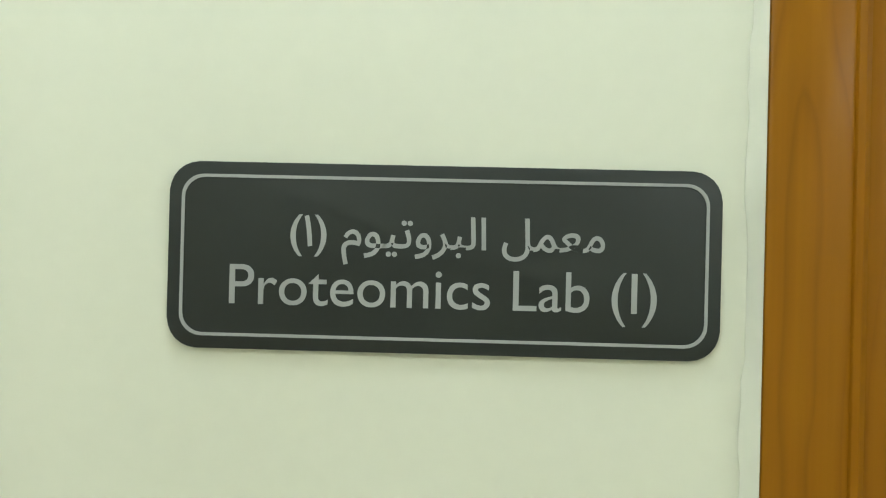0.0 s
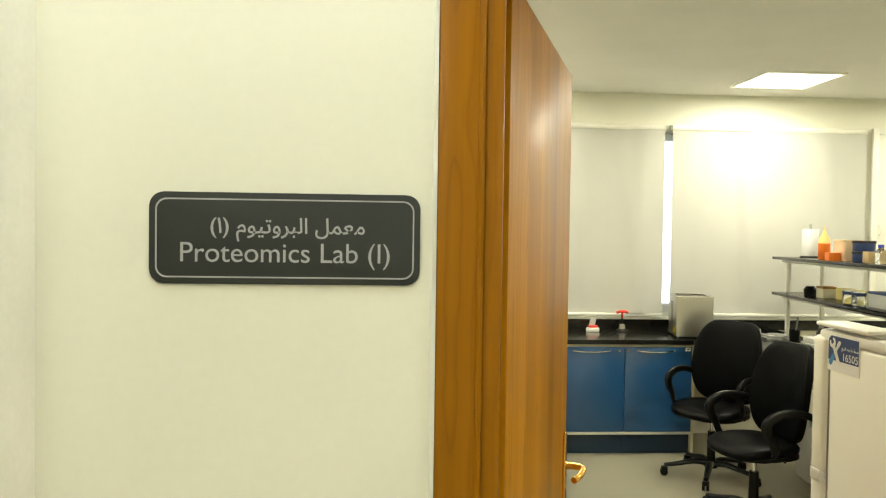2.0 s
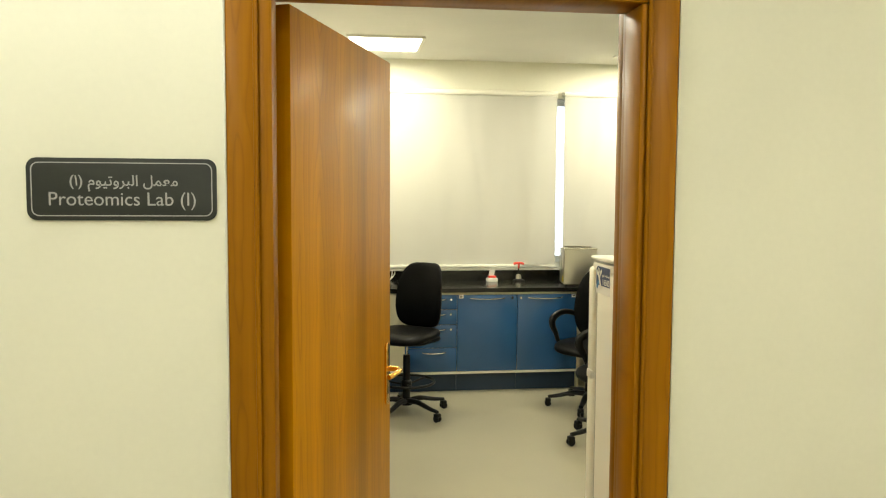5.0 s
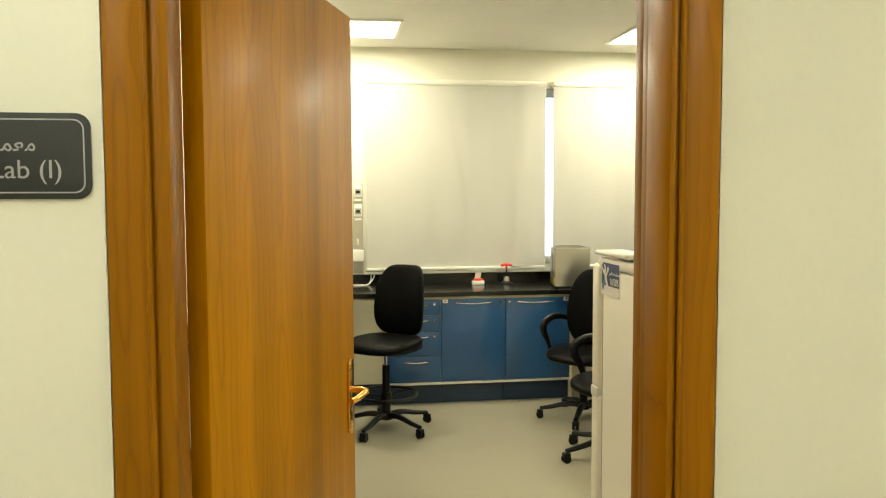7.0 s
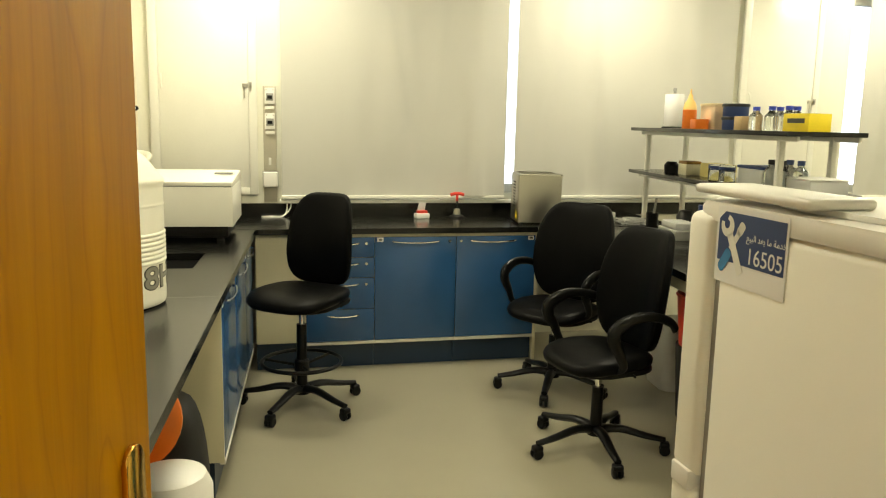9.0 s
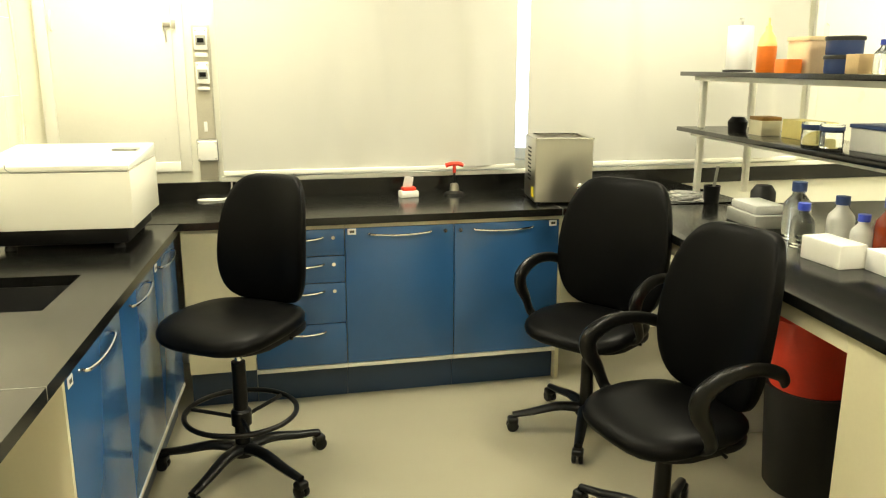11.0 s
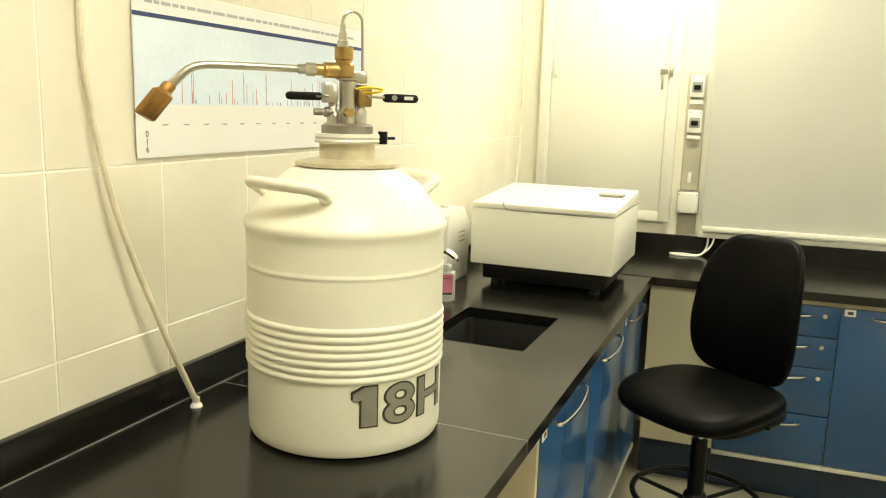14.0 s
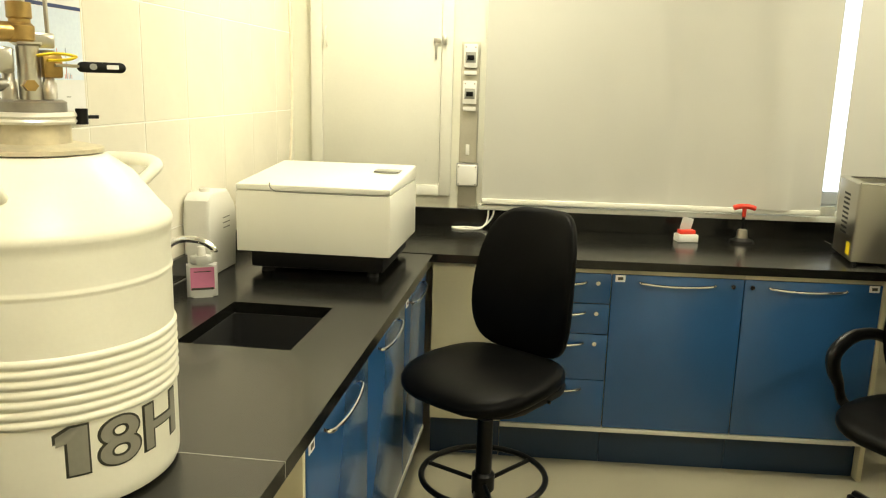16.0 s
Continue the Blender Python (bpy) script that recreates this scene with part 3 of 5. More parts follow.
part("top_rail", box(B(), (CF - 0.0195, V0 + 0.0190, 0.8445), (CF - 0.002, 4.80, 0.8635), 0.001), M_CREAM, cab)
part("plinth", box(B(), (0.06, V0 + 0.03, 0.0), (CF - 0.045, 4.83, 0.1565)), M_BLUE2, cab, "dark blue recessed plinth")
# far support of the knee space, next to the doorway wall
sup = thing("bench_support", ML, "cream bench support panel under the black worktop", "panel")
part("panel", box(B(), (0.06, 1.12, 0.0), (CF - 0.03, 1.14, 0.8645)), M_CREAM, sup)
part("back_panel", box(B(), (0.02, 1.145, 0.0), (0.04, V0 - 0.01, 0.8645)), M_CREAM, sup)

# cabinets under the windows
FY = BF + 0.022


def front(parent, name, x0, x1, z0, z1):
    return part(name, box(B(), (x0 + 0.002, FY, z0 + 0.002), (x1 - 0.002, FY + 0.019, z1 - 0.002), 0.0015), M_BLUE, parent, "blue laminate front")


fill = thing("corner_filler", Matrix(), "cream corner filler panel between the bench cabinets", "panel")
part("panel", box(B(), (0.40, FY + 0.004, 0.178), (0.698, FY + 0.019, 0.862)), M_CREAM, fill)
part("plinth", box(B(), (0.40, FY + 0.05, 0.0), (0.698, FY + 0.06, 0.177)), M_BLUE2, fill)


def unit(name, label, x0, x1):
    u = thing(name, Matrix(), label, "cabinet", "blue bench cabinets")
    part("carcass", box(B(), (x0 + 0.001, FY + 0.0195, 0.165), (x1 - 0.001, BW - 0.05, 0.862)), M_CREAM, u)
    part("top_rail", box(B(), (x0 + 0.0005, FY + 0.002, 0.8445), (x1 - 0.0005, FY + 0.019, 0.8635), 0.001), M_CREAM, u)
    part("bottom_strip", box(B(), (x0 + 0.0005, FY - 0.003, 0.157), (x1 - 0.0005, FY + 0.019, 0.1755), 0.001), M_ALU, u, "pale aluminium strip")
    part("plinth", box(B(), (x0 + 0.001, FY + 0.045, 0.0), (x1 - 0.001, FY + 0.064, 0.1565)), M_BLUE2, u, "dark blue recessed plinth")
    return u


dru = unit("drawer_cabinet", "blue four-drawer bench cabinet with chrome handles and locks", 0.70, 1.129)
zs = [0.177, 0.385, 0.585, 0.715, 0.843]
for i in range(4):
    dwr = front(dru, "drawer", 0.70, 1.129, zs[i], zs[i + 1])
    bow_handle(dwr, pose(0.93, FY, zs[i + 1] - 0.035), 0.20)
    if i:
        lock(dwr, pose(1.075, FY, zs[i + 1] - 0.040))
for x0, x1, hx in ((1.129, 1.655, 1.39), (1.655, 2.19, 1.90)):
    u = unit("door_cabinet", "blue bench cabinet with one door and a long bowed chrome handle", x0, x1)
    dr = front(u, "door", x0, x1, 0.177, 0.843)
    bow_handle(dr, pose(hx, FY, 0.815), 0.30)
    lock(dr, pose(x1 - 0.045 if x0 < 1.5 else x0 + 0.03, FY, 0.812))
    cab_label(dr, pose(x0 + 0.034 if x0 < 1.5 else x1 - 0.034, FY, 0.826))
end = thing("bench_end_panel", Matrix(), "cream end panel beside the knee space under the window bench", "panel")
part("panel", box(B(), (2.191, FY + 0.0, 0.0), (2.21, BW - 0.05, 0.8645)), M_CREAM, end)

# ---- island bench with shelf rack ----
MI = pose(2.243, 2.24, 0, 0, 0, -5.3)
MR = MI @ pose(0.045, 0, 0)
isl = thing("island_bench", MI, "cream and blue island bench with knee space", "bench")
part("side_panel", box(B(), (0.03, 0.035, 0.165), (0.05, 0.76, 0.862)), M_CREAM, isl)
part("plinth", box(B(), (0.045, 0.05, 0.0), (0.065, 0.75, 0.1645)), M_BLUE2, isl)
part("end_panel", box(B(), (0.030, 0.012, 0.0), (1.30, 0.0345, 0.862)), M_BLUE, isl, "blue laminate end panel")
part("inner_panel", box(B(), (0.0505, 0.74, 0.0), (1.20, 0.76, 0.862)), M_CREAM, isl)
part("back_panel", box(B(), (0.72, 0.761, 0.0), (0.74, 2.5, 0.862)), M_CREAM, isl)
part("rail", box(B(), (0.03, 0.761, 0.80), (0.05, 2.5, 0.862)), M_CREAM, isl)
it = B()
slab(it, round_rect(1.5, 2.56, 0.07, 6, 0.75, 1.28), 0.8652, 0.9, 0.004, MI)
tagged(part("island_worktop", it, M_STONE), "polished black island worktop with rounded corner", "worktop")
rack = thing("shelf_rack", MR, "two-tier cream metal shelf rack with black shelves on the island bench", "shelf rack")
for u0 in (0.55, 0.83):
    for v0 in (1.25, 2.94):
        part("post", box(B(), (u0 - 0.016, v0 - 0.016, 0.9), (u0 + 0.016, v0 + 0.016, 1.53), 0.004), M_TRIMW, rack)
for z0 in (1.235, 1.53):
    part("shelf", box(B(), (0.445, 1.03, z0), (0.855, 3.02, z0 + 0.022), 0.002), M_STONE, rack, "black shelf board")
    part("shelf_rail", box(B(), (0.52, 1.07, z0 - 0.026), (0.536, 3.00, z0 - 0.0005), 0.001), M_TRIMW, rack)
    part("shelf_rail", box(B(), (0.822, 1.05, z0 - 0.026), (0.838, 3.00, z0 - 0.0005), 0.001), M_TRIMW, rack)

# ---- fridge ----
fr = thing("fridge", pose(1.075, 0.24, 0), "white two-door fridge freezer with rounded top edges", "fridge")
part("body", box(B(), (0.0, 0.0, 0.03), (0.60, 0.715, 1.435), 0.012, 3), M_WHITE, fr)
tp_ = B()
slab(tp_, round_rect(0.60, 0.80, 0.05, 6, 0.30, 0.40), 1.4355, 1.462, 0.010)
part("top_cover", tp_, M_PLAST, fr, "raised white plastic top cover")
part("top_lip", slab(B(), round_rect(0.54, 0.66, 0.06, 6, 0.31, 0.36), 1.4625, 1.470, 0.003), M_PLAST, fr)
part("freezer_door", box(B(), (-0.006, 0.727, 1.052), (0.606, 0.795, 1.445), 0.016, 4), M_WHITE, fr)
part("fridge_door", box(B(), (-0.006, 0.727, 0.06), (0.606, 0.795, 1.040), 0.016, 4), M_WHITE, fr)
part("hinge_cover", box(B(), (0.0, 0.54, 1.4705), (0.095, 0.79, 1.484), 0.006, 3), M_PLAST, fr)
part("hinge_block", box(B(), (-0.010, 0.735, 1.03), (0.03, 0.785, 1.062), 0.004), M_PLAST, fr)
part("door_seal", box(B(), (0.006, 0.7155, 0.08), (0.594, 0.7265, 1.43)), M_GREYP, fr, "grey rubber door seal")
for fx in (0.05, 0.55):
    for fy in (0.06, 0.66):
        part("foot", lathe(B(), [(0, 0), (0.02, 0), (0.02, 0.03), (0, 0.03)], 12, pose(fx, fy, 0)), M_BLACKP, fr)
stk = thing("service_sticker", pose(1.0745, 0.885, 1.407, 90, 0, -90), "navy and white service sticker with crossed tools and number", "sticker")
part("sheet", box(B(), (-0.076, -0.052, 0.0), (0.076, 0.052, 0.0006)), M_PAPER, stk)
part("navy_field", slab(B(), [(-0.071, -0.022), (0.072, -0.022), (0.072, 0.045), (-0.058, 0.045), (-0.071, 0.034)], 0.0007, 0.0011), M_NAVY, stk)
wrench = B()
mw = pose(-0.036, 0.002, 0, 0, 0, 30)
box(wrench, (-0.0065, -0.042, 0.0015), (0.0065, 0.016, 0.0019), m=mw)
slab(wrench, [(0.015 * math.cos(radians(a)), 0.028 + 0.015 * math.sin(radians(a))) for a in range(130, 411, 20)] + [(0.0065 * math.cos(radians(a)), 0.031 + 0.0065 * math.sin(radians(a))) for a in range(410, 129, -20)], 0.0015, 0.0019, m=mw)
part("tool_print", wrench, M_PLAST, stk, "pale printed spanner")
driver = B()
md = pose(-0.038, 0.000, 0, 0, 0, -36)
box(driver, (-0.0045, -0.006, 0.0012), (0.0045, 0.026, 0.0014), m=md)
slab(driver, round_rect(0.013, 0.020, 0.005, cx=0.0, cy=0.031), 0.0012, 0.0014, m=md)
part("tool_print", driver, M_PLAST, stk, "pale printed screwdriver")
part("tool_grip", slab(B(), round_rect(0.015, 0.036, 0.006, cx=0.0, cy=-0.026), 0.0012, 0.0014, m=md), M_BLUEPRINT, stk, "bright blue printed grip")
words("number", "16505", 0.0300, M_PAPER, stk, pose(0.033, -0.0175, 0.0013), depth=0.0002, bold=0.0)
words("arabic_line", "\uFECA\uFEF4\uFE92\uFEDF\uFE8D \uFEAA\uFECC\uFE91 \uFE8E\uFEE3 \uFE94\uFEE3\uFEAA\uFEA7", 0.0120, M_PAPER, stk, pose(0.034, 0.0125, 0.0013), depth=0.0002)


# ---- chairs ----
def chair(name, m, label, seat_z, back_top, arms, ring, spin, base_r=0.31, base_spin=0.0, back_w=0.44, seat_w=0.47, seat_d=0.46):
    """An office chair: it faces local -y before spin; spin turns seat and back on the column."""
    c = thing(name, m, label, "chair", "black office chairs")
    hub = B()
    lathe(hub, [(0, 0.075), (0.045, 0.075), (0.05, 0.09), (0.04, 0.125), (0, 0.13)], 20)
    part("hub", hub, M_BLACKP, c)
    for k in range(5):
        a = base_spin + 72 * k
        mk = pose(0, 0, 0, 0, 0, a)
        pts = smooth_path([(0.03, 0, 0.105), (0.12, 0, 0.112), (0.24, 0, 0.088), (base_r, 0, 0.076)], 4)
        lg = part("leg", sweep(B(), pts, [0.030 - 0.013 * i / (len(pts) - 1) for i in range(len(pts))], 10, 0.75, (0, 0, 1), m=mk), M_BLACKP, c, "black plastic base leg")
        cs = B()
        for s in (-1, 1):
            lathe(cs, [(0, -0.009), (0.022, -0.009), (0.026, -0.004), (0.026, 0.006), (0.020, 0.010), (0, 0.010)], 16, mk @ pose(base_r, s * 0.014, 0.026, 90, 0, 0))
        part("caster", cs, M_BLACKP, lg)
        part("caster_fork", box(B(), (base_r - 0.024, -0.024, 0.036), (base_r + 0.022, 0.024, 0.066), 0.010, 3, mk), M_BLACKP, lg)
    part("column_sleeve", lathe(B(), [(0, 0.10), (0.030, 0.10), (0.027, seat_z - 0.20), (0, seat_z - 0.20)], 20), M_BLACKP, c)
    part("gas_rod", lathe(B(), [(0, seat_z - 0.21), (0.014, seat_z - 0.21), (0.014, seat_z - 0.07), (0, seat_z - 0.07)], 16), M_CHROME, c)
    if ring:
        rg = B()
        sweep(rg, [(0.215 * math.cos(2 * math.pi * i / 40), 0.215 * math.sin(2 * math.pi * i / 40), 0.255) for i in range(40)], 0.0105, 10, closed=True)
        foot = part("foot_ring", rg, M_BLACKP, c)
        for k in range(3):
            a = radians(40 + 120 * k)
            part("spoke", sweep(B(), [(0.025 * math.cos(a), 0.025 * math.sin(a), 0.232), (0.212 * math.cos(a), 0.212 * math.sin(a), 0.253)], 0.008, 8), M_BLACKP, foot)
        part("ring_collar", lathe(B(), [(0, 0.205), (0.040, 0.205), (0.040, 0.26), (0.032, 0.27), (0, 0.27)], 20), M_BLACKP, foot)
    ms = pose(0, 0, 0, 0, 0, spin)
    part("mechanism", box(B(), (-0.075, -0.11, seat_z - 0.085), (0.075, 0.13, seat_z - 0.045), 0.008, 2, ms), M_BLACKP, c)
    part("height_lever", sweep(B(), smooth_path([(0.06, 0.02, seat_z - 0.065), (0.16, 0.03, seat_z - 0.07), (0.235, 0.03, seat_z - 0.085)]), 0.006, 8, m=ms), M_BLACKP, c)
    part("adjust_knob", lathe(B(), [(0, 0.0), (0.016, 0.0), (0.016, 0.055), (0, 0.055)], 12, ms @ pose(0, 0.17, seat_z - 0.125)), M_BLACKP, c)

    def seat_shape(x, y, z):
        t = max(0.0, -y / (seat_d / 2))
        return (x * (1 - 0.10 * max(0, y / (seat_d / 2))), y, z - 0.030 * t * t - (0.010 * (1 - (x / (seat_w / 2)) ** 2) if z > 0 else 0))
    part("seat", cushion(B(), seat_w, seat_d, 0.085, 3.2, seat_shape, ms @ pose(0, -0.01, seat_z - 0.035)), M_BLACK, c, "padded black leatherette seat")
    part("seat_pan", slab(B(), round_rect(seat_w - 0.05, seat_d - 0.05, 0.12), seat_z - 0.088, seat_z - 0.066, 0.006, ms @ pose(0, 0, 0)), M_BLACKP, c)
    bh = back_top - seat_z + 0.02

    def back_shape(x, y, z):
        s = (z + bh / 2) / bh
        wide = 0.95 + 0.09 * math.sin(math.pi * min(1, s + 0.1)) if arms else 1.02 - 0.16 * s
        return (x * wide, y + 0.07 * (x / (back_w / 2)) ** 2 * -1 + 0.030 * (s - 0.3) - 0.02 * math.sin(math.pi * s), z)
    mb = ms @ pose(0, seat_d / 2 + 0.015, back_top - bh / 2, -6, 0, 0)
    part("backrest", cushion(B(), back_w, 0.085, bh, 4.2 if arms else 3.0, back_shape, mb, 32, 20, 0.36 if arms else 0.42), M_BLACK, c, "padded black leatherette backrest")
    sp_ = smooth_path([(0, 0.10, seat_z - 0.065), (0, seat_d / 2 + 0.02, seat_z - 0.06), (0, seat_d / 2 + 0.065, seat_z + 0.02), (0, seat_d / 2 + 0.07, seat_z + 0.18)])
    part("back_bracket", sweep(B(), sp_, 0.030, 10, 0.35, (0, 0, 1), m=ms), M_BLACKP, c)
    if arms:
        for s in (-1, 1):
            x = s * (seat_w / 2 + 0.025)
            pts = smooth_path([(x - s * 0.06, -0.05, seat_z - 0.06), (x - s * 0.005, -0.060, seat_z - 0.025), (x, -0.090, seat_z + 0.045), (x + s * 0.004, -0.125, seat_z + 0.105), (x + s * 0.008, -0.120, seat_z + 0.160), (x + s * 0.010, -0.03, seat_z + 0.202), (x + s * 0.006, 0.09, seat_z + 0.200), (x - s * 0.005, 0.19, seat_z + 0.165), (x - s * 0.03, 0.245, seat_z + 0.120)], 6)
            n = len(pts)
            part("armrest", sweep(B(), pts, [0.021 + 0.014 * math.exp(-((i / n - 0.45) / 0.18) ** 2) for i in range(n)], 12, 0.62, (1, 0, 0), m=ms), M_BLACKP, c, "curved black plastic loop armrest")
    return c


chair("drafting_chair", pose(0.645, 4.19, 0), "tall black leatherette drafting chair with foot ring and no arms", 0.665, 1.160, False, True, -36, 0.33, 22, 0.43, 0.50, 0.50)
chair("office_chair", pose(2.12, 4.24, 0), "black leatherette office chair with loop armrests facing the benches", 0.53, 1.10, True, False, -55, 0.325, 26, 0.52, 0.50)
chair("office_chair", pose(2.02, 3.37, 0), "black leatherette office chair with loop armrests beside the island", 0.515, 1.08, True, False, -78, 0.33, 48, 0.46, 0.48)


# ---- window blinds ----
def blind(x0, x1, z0, z1, y, seed):
    t = thing("roller_blind", Matrix(), "plain pale grey roller blind drawn down over a window", "blind", "window blinds")
    rng = random.Random(seed)
    waves = [(rng.uniform(x0, x1), rng.uniform(0.035, 0.12), rng.uniform(-0.16, 0.16), rng.uniform(-0.024, 0.024)) for _ in range(14)]
    bm = B()
    nx, nz = 60, 24
    sheets = []
    for off in (0.0, 0.002):
        rows = []
        for k in range(nz + 1):
            z = z0 + 0.012 + (z1 - z0 - 0.012) * k / nz
            s = 1 - k / nz
            row = []
            for i in range(nx + 1):
                x = x0 + (x1 - x0) * i / nx
                hold = min(1.0, 8 * i / nx, 8 * (nx - i) / nx)
                yy = sum(a * math.exp(-((x - c - lean * (z - z0)) / w) ** 2) for c, w, lean, a in waves) * (0.40 + 0.60 * s) * hold
                row.append(bm.verts.new((x, y + off + max(-0.03, min(0.03, yy)), z)))
            rows.append(row)
        for a, b in zip(rows, rows[1:]):
            for i in range(nx):
                bm.faces.new((a[i], a[i + 1], b[i + 1], b[i]))
        sheets.append(rows)
    fr_, bk_ = sheets
    rim_a = [r[0] for r in fr_] + fr_[-1][1:] + [r[-1] for r in fr_[::-1]][1:] + fr_[0][::-1][1:-1]
    rim_b = [r[0] for r in bk_] + bk_[-1][1:] + [r[-1] for r in bk_[::-1]][1:] + bk_[0][::-1][1:-1]
    for i in range(len(rim_a)):
        k = (i + 1) % len(rim_a)
        bm.faces.new((rim_a[i], rim_a[k], rim_b[k], rim_b[i]))
    part("cloth", bm, M_BLIND, t)
    part("bottom_bar", box(B(), (x0, y - 0.012, z0 - 0.012), (x1, y + 0.012, z0 + 0.014), 0.005, 2), M_TRIMW, t, "white bottom bar")
    part("roller", sweep(B(), [(x0, y + 0.012, z1 + 0.02), (x1, y + 0.012, z1 + 0.02)], 0.025, 14), M_TRIMW, t)
    for xx in (x0 - 0.006, x1 + 0.006):
        part("bracket", box(B(), (xx - 0.003, y + 0.010, z1 + 0.005), (xx + 0.003, BW - 0.001, z1 + 0.045), 0.002), M_TRIMW, t)


blind(0.575, 2.145, 1.035, 2.615, 5.405, 3)
blind(2.215, 3.93, 1.035, 2.615, 5.405, 8)
blind(5.07, 6.1, 1.035, 2.615, 5.405, 12)

# ---- white service cupboards on the window wall ----
def wall_cupboard(x0, x1, z0, z1, latch):
    t = thing("wall_cupboard", Matrix(), "white painted flush wall cupboard with metal latch and moulded frame", "cupboard", "white wall cupboards")
    fr_ = B()
    y0, y1 = BW - 0.030, BW - 0.0005
    for lo, hi in (((x0 - 0.055, y0, z0 - 0.05), (x0, y1, z1 + 0.05)), ((x1, y0, z0 - 0.05), (x1 + 0.055, y1, z1 + 0.05)), ((x0, y0, z1), (x1, y1, z1 + 0.05)), ((x0, y0, z0 - 0.05), (x1, y1, z0))):
        box(fr_, lo, hi, 0.004)
    part("frame", fr_, M_TRIMW, t)
    dr_ = part("door", box(B(), (x0 + 0.0012, BW - 0.024, z0 + 0.0012), (x1 - 0.0012, BW - 0.001, z1 - 0.0012), 0.002), M_TRIMW, t)
    if latch:
        lz = 1.775
        part("latch", box(B(), (x1 - 0.038, BW - 0.036, lz - 0.012), (x1 - 0.004, BW - 0.0242, lz + 0.012), 0.003), M_STEEL, dr_, "small metal latch")
        part("latch_catch", box(B(), (x1 + 0.004, BW - 0.045, lz - 0.020), (x1 + 0.022, BW - 0.0305, lz + 0.022), 0.003), M_STEEL, t)
        part("latch_tongue", box(B(), (x1 - 0.030, BW - 0.0385, lz - 0.085), (x1 - 0.020, BW - 0.0365, lz - 0.012), 0.001, m=Matrix()), M_STEEL, dr_)
    part("pull", sweep(B(), smooth_path([(x0 + 0.02, BW - 0.022, 1.83), (x0 + 0.02, BW - 0.045, 1.81), (x0 + 0.02, BW - 0.045, 1.76), (x0 + 0.02, BW - 0.022, 1.74)]), 0.005, 8), M_TRIMW, dr_)


wall_cupboard(-0.20, 0.365, 1.10, 2.53, True)
wall_cupboard(4.06, 4.64, 1.10, 2.62, True)

# socket column beside the blind
soc = thing("socket_strip", Matrix(), "vertical grey-beige trunking with white breakers and socket box", "socket strip")
M_TRUNK = material("grey_beige_trunking", (0.50, 0.47, 0.37), 0.45, vary=0.10, scale=7)
part("trunking", box(B(), (0.458, BW - 0.014, 1.000), (0.545, BW - 0.0005, 1.775), 0.003), M_TRUNK, soc)
part("trunk_cover", box(B(), (0.462, BW - 0.024, 1.215), (0.541, BW - 0.0145, 1.760), 0.003), M_TRUNK, soc, "grey-beige trunking cover")
for z in (1.700, 1.535):
    bb = part("breaker", box(B(), (0.470, BW - 0.052, z - 0.045), (0.534, BW - 0.0245, z + 0.062), 0.004), M_PLAST, soc, "white breaker box")
    part("window_recess", box(B(), (0.478, BW - 0.0535, z - 0.022), (0.526, BW - 0.0525, z + 0.026), 0.0004), M_GREYP, bb)
    part("switch", box(B(), (0.486, BW - 0.060, z - 0.010), (0.518, BW - 0.0540, z + 0.012), 0.002), M_BLACKP, bb)
    part("terminal_cover", box(B(), (0.472, BW - 0.046, z - 0.078), (0.532, BW - 0.0245, z - 0.058), 0.003), M_PLAST, soc)
    for sx in (0.480, 0.524):
        part("screw", lathe(B(), [(0, 0.002), (0.003, 0.002), (0.0035, 0.0)], 10, pose(sx, BW - 0.0525, z + 0.048, 90)), M_GREYM, bb)
part("switch_plate", box(B(), (0.490, BW - 0.030, 1.250), (0.508, BW - 0.0245, 1.300), 0.002), M_PLAST, soc)
part("box_gasket", box(B(), (0.449, BW - 0.030, 1.100), (0.553, BW - 0.0145, 1.211), 0.004), M_GREYP, soc, "grey backing of the socket box")
sbx = part("socket_box", box(B(), (0.453, BW - 0.060, 1.105), (0.549, BW - 0.0305, 1.205), 0.006, 3), M_PLAST, soc, "white socket box")
for sx, sz in ((0.461, 1.114), (0.541, 1.114), (0.461, 1.196), (0.541, 1.196)):
    part("screw", lathe(B(), [(0, 0.002), (0.003, 0.002), (0.0035, 0.0)], 10, pose(sx, BW - 0.0602, sz, 90)), M_GREYM, sbx)
cb = thing("white_cable", pose(0, 0, 0), "loose loop of white cable on the worktop under the blind", "cable")
part("cable", sweep(B(), smooth_path([(0.61, BW - 0.03, 1.02), (0.605, BW - 0.035, 0.94), (0.57, BW - 0.08, 0.906), (0.48, BW - 0.10, 0.906), (0.44, BW - 0.07, 0.906), (0.50, BW - 0.05, 0.906), (0.58, BW - 0.05, 0.908), (0.63, BW - 0.035, 0.96), (0.635, BW - 0.03, 1.02)]), 0.0045, 8), M_PLAST, cb)

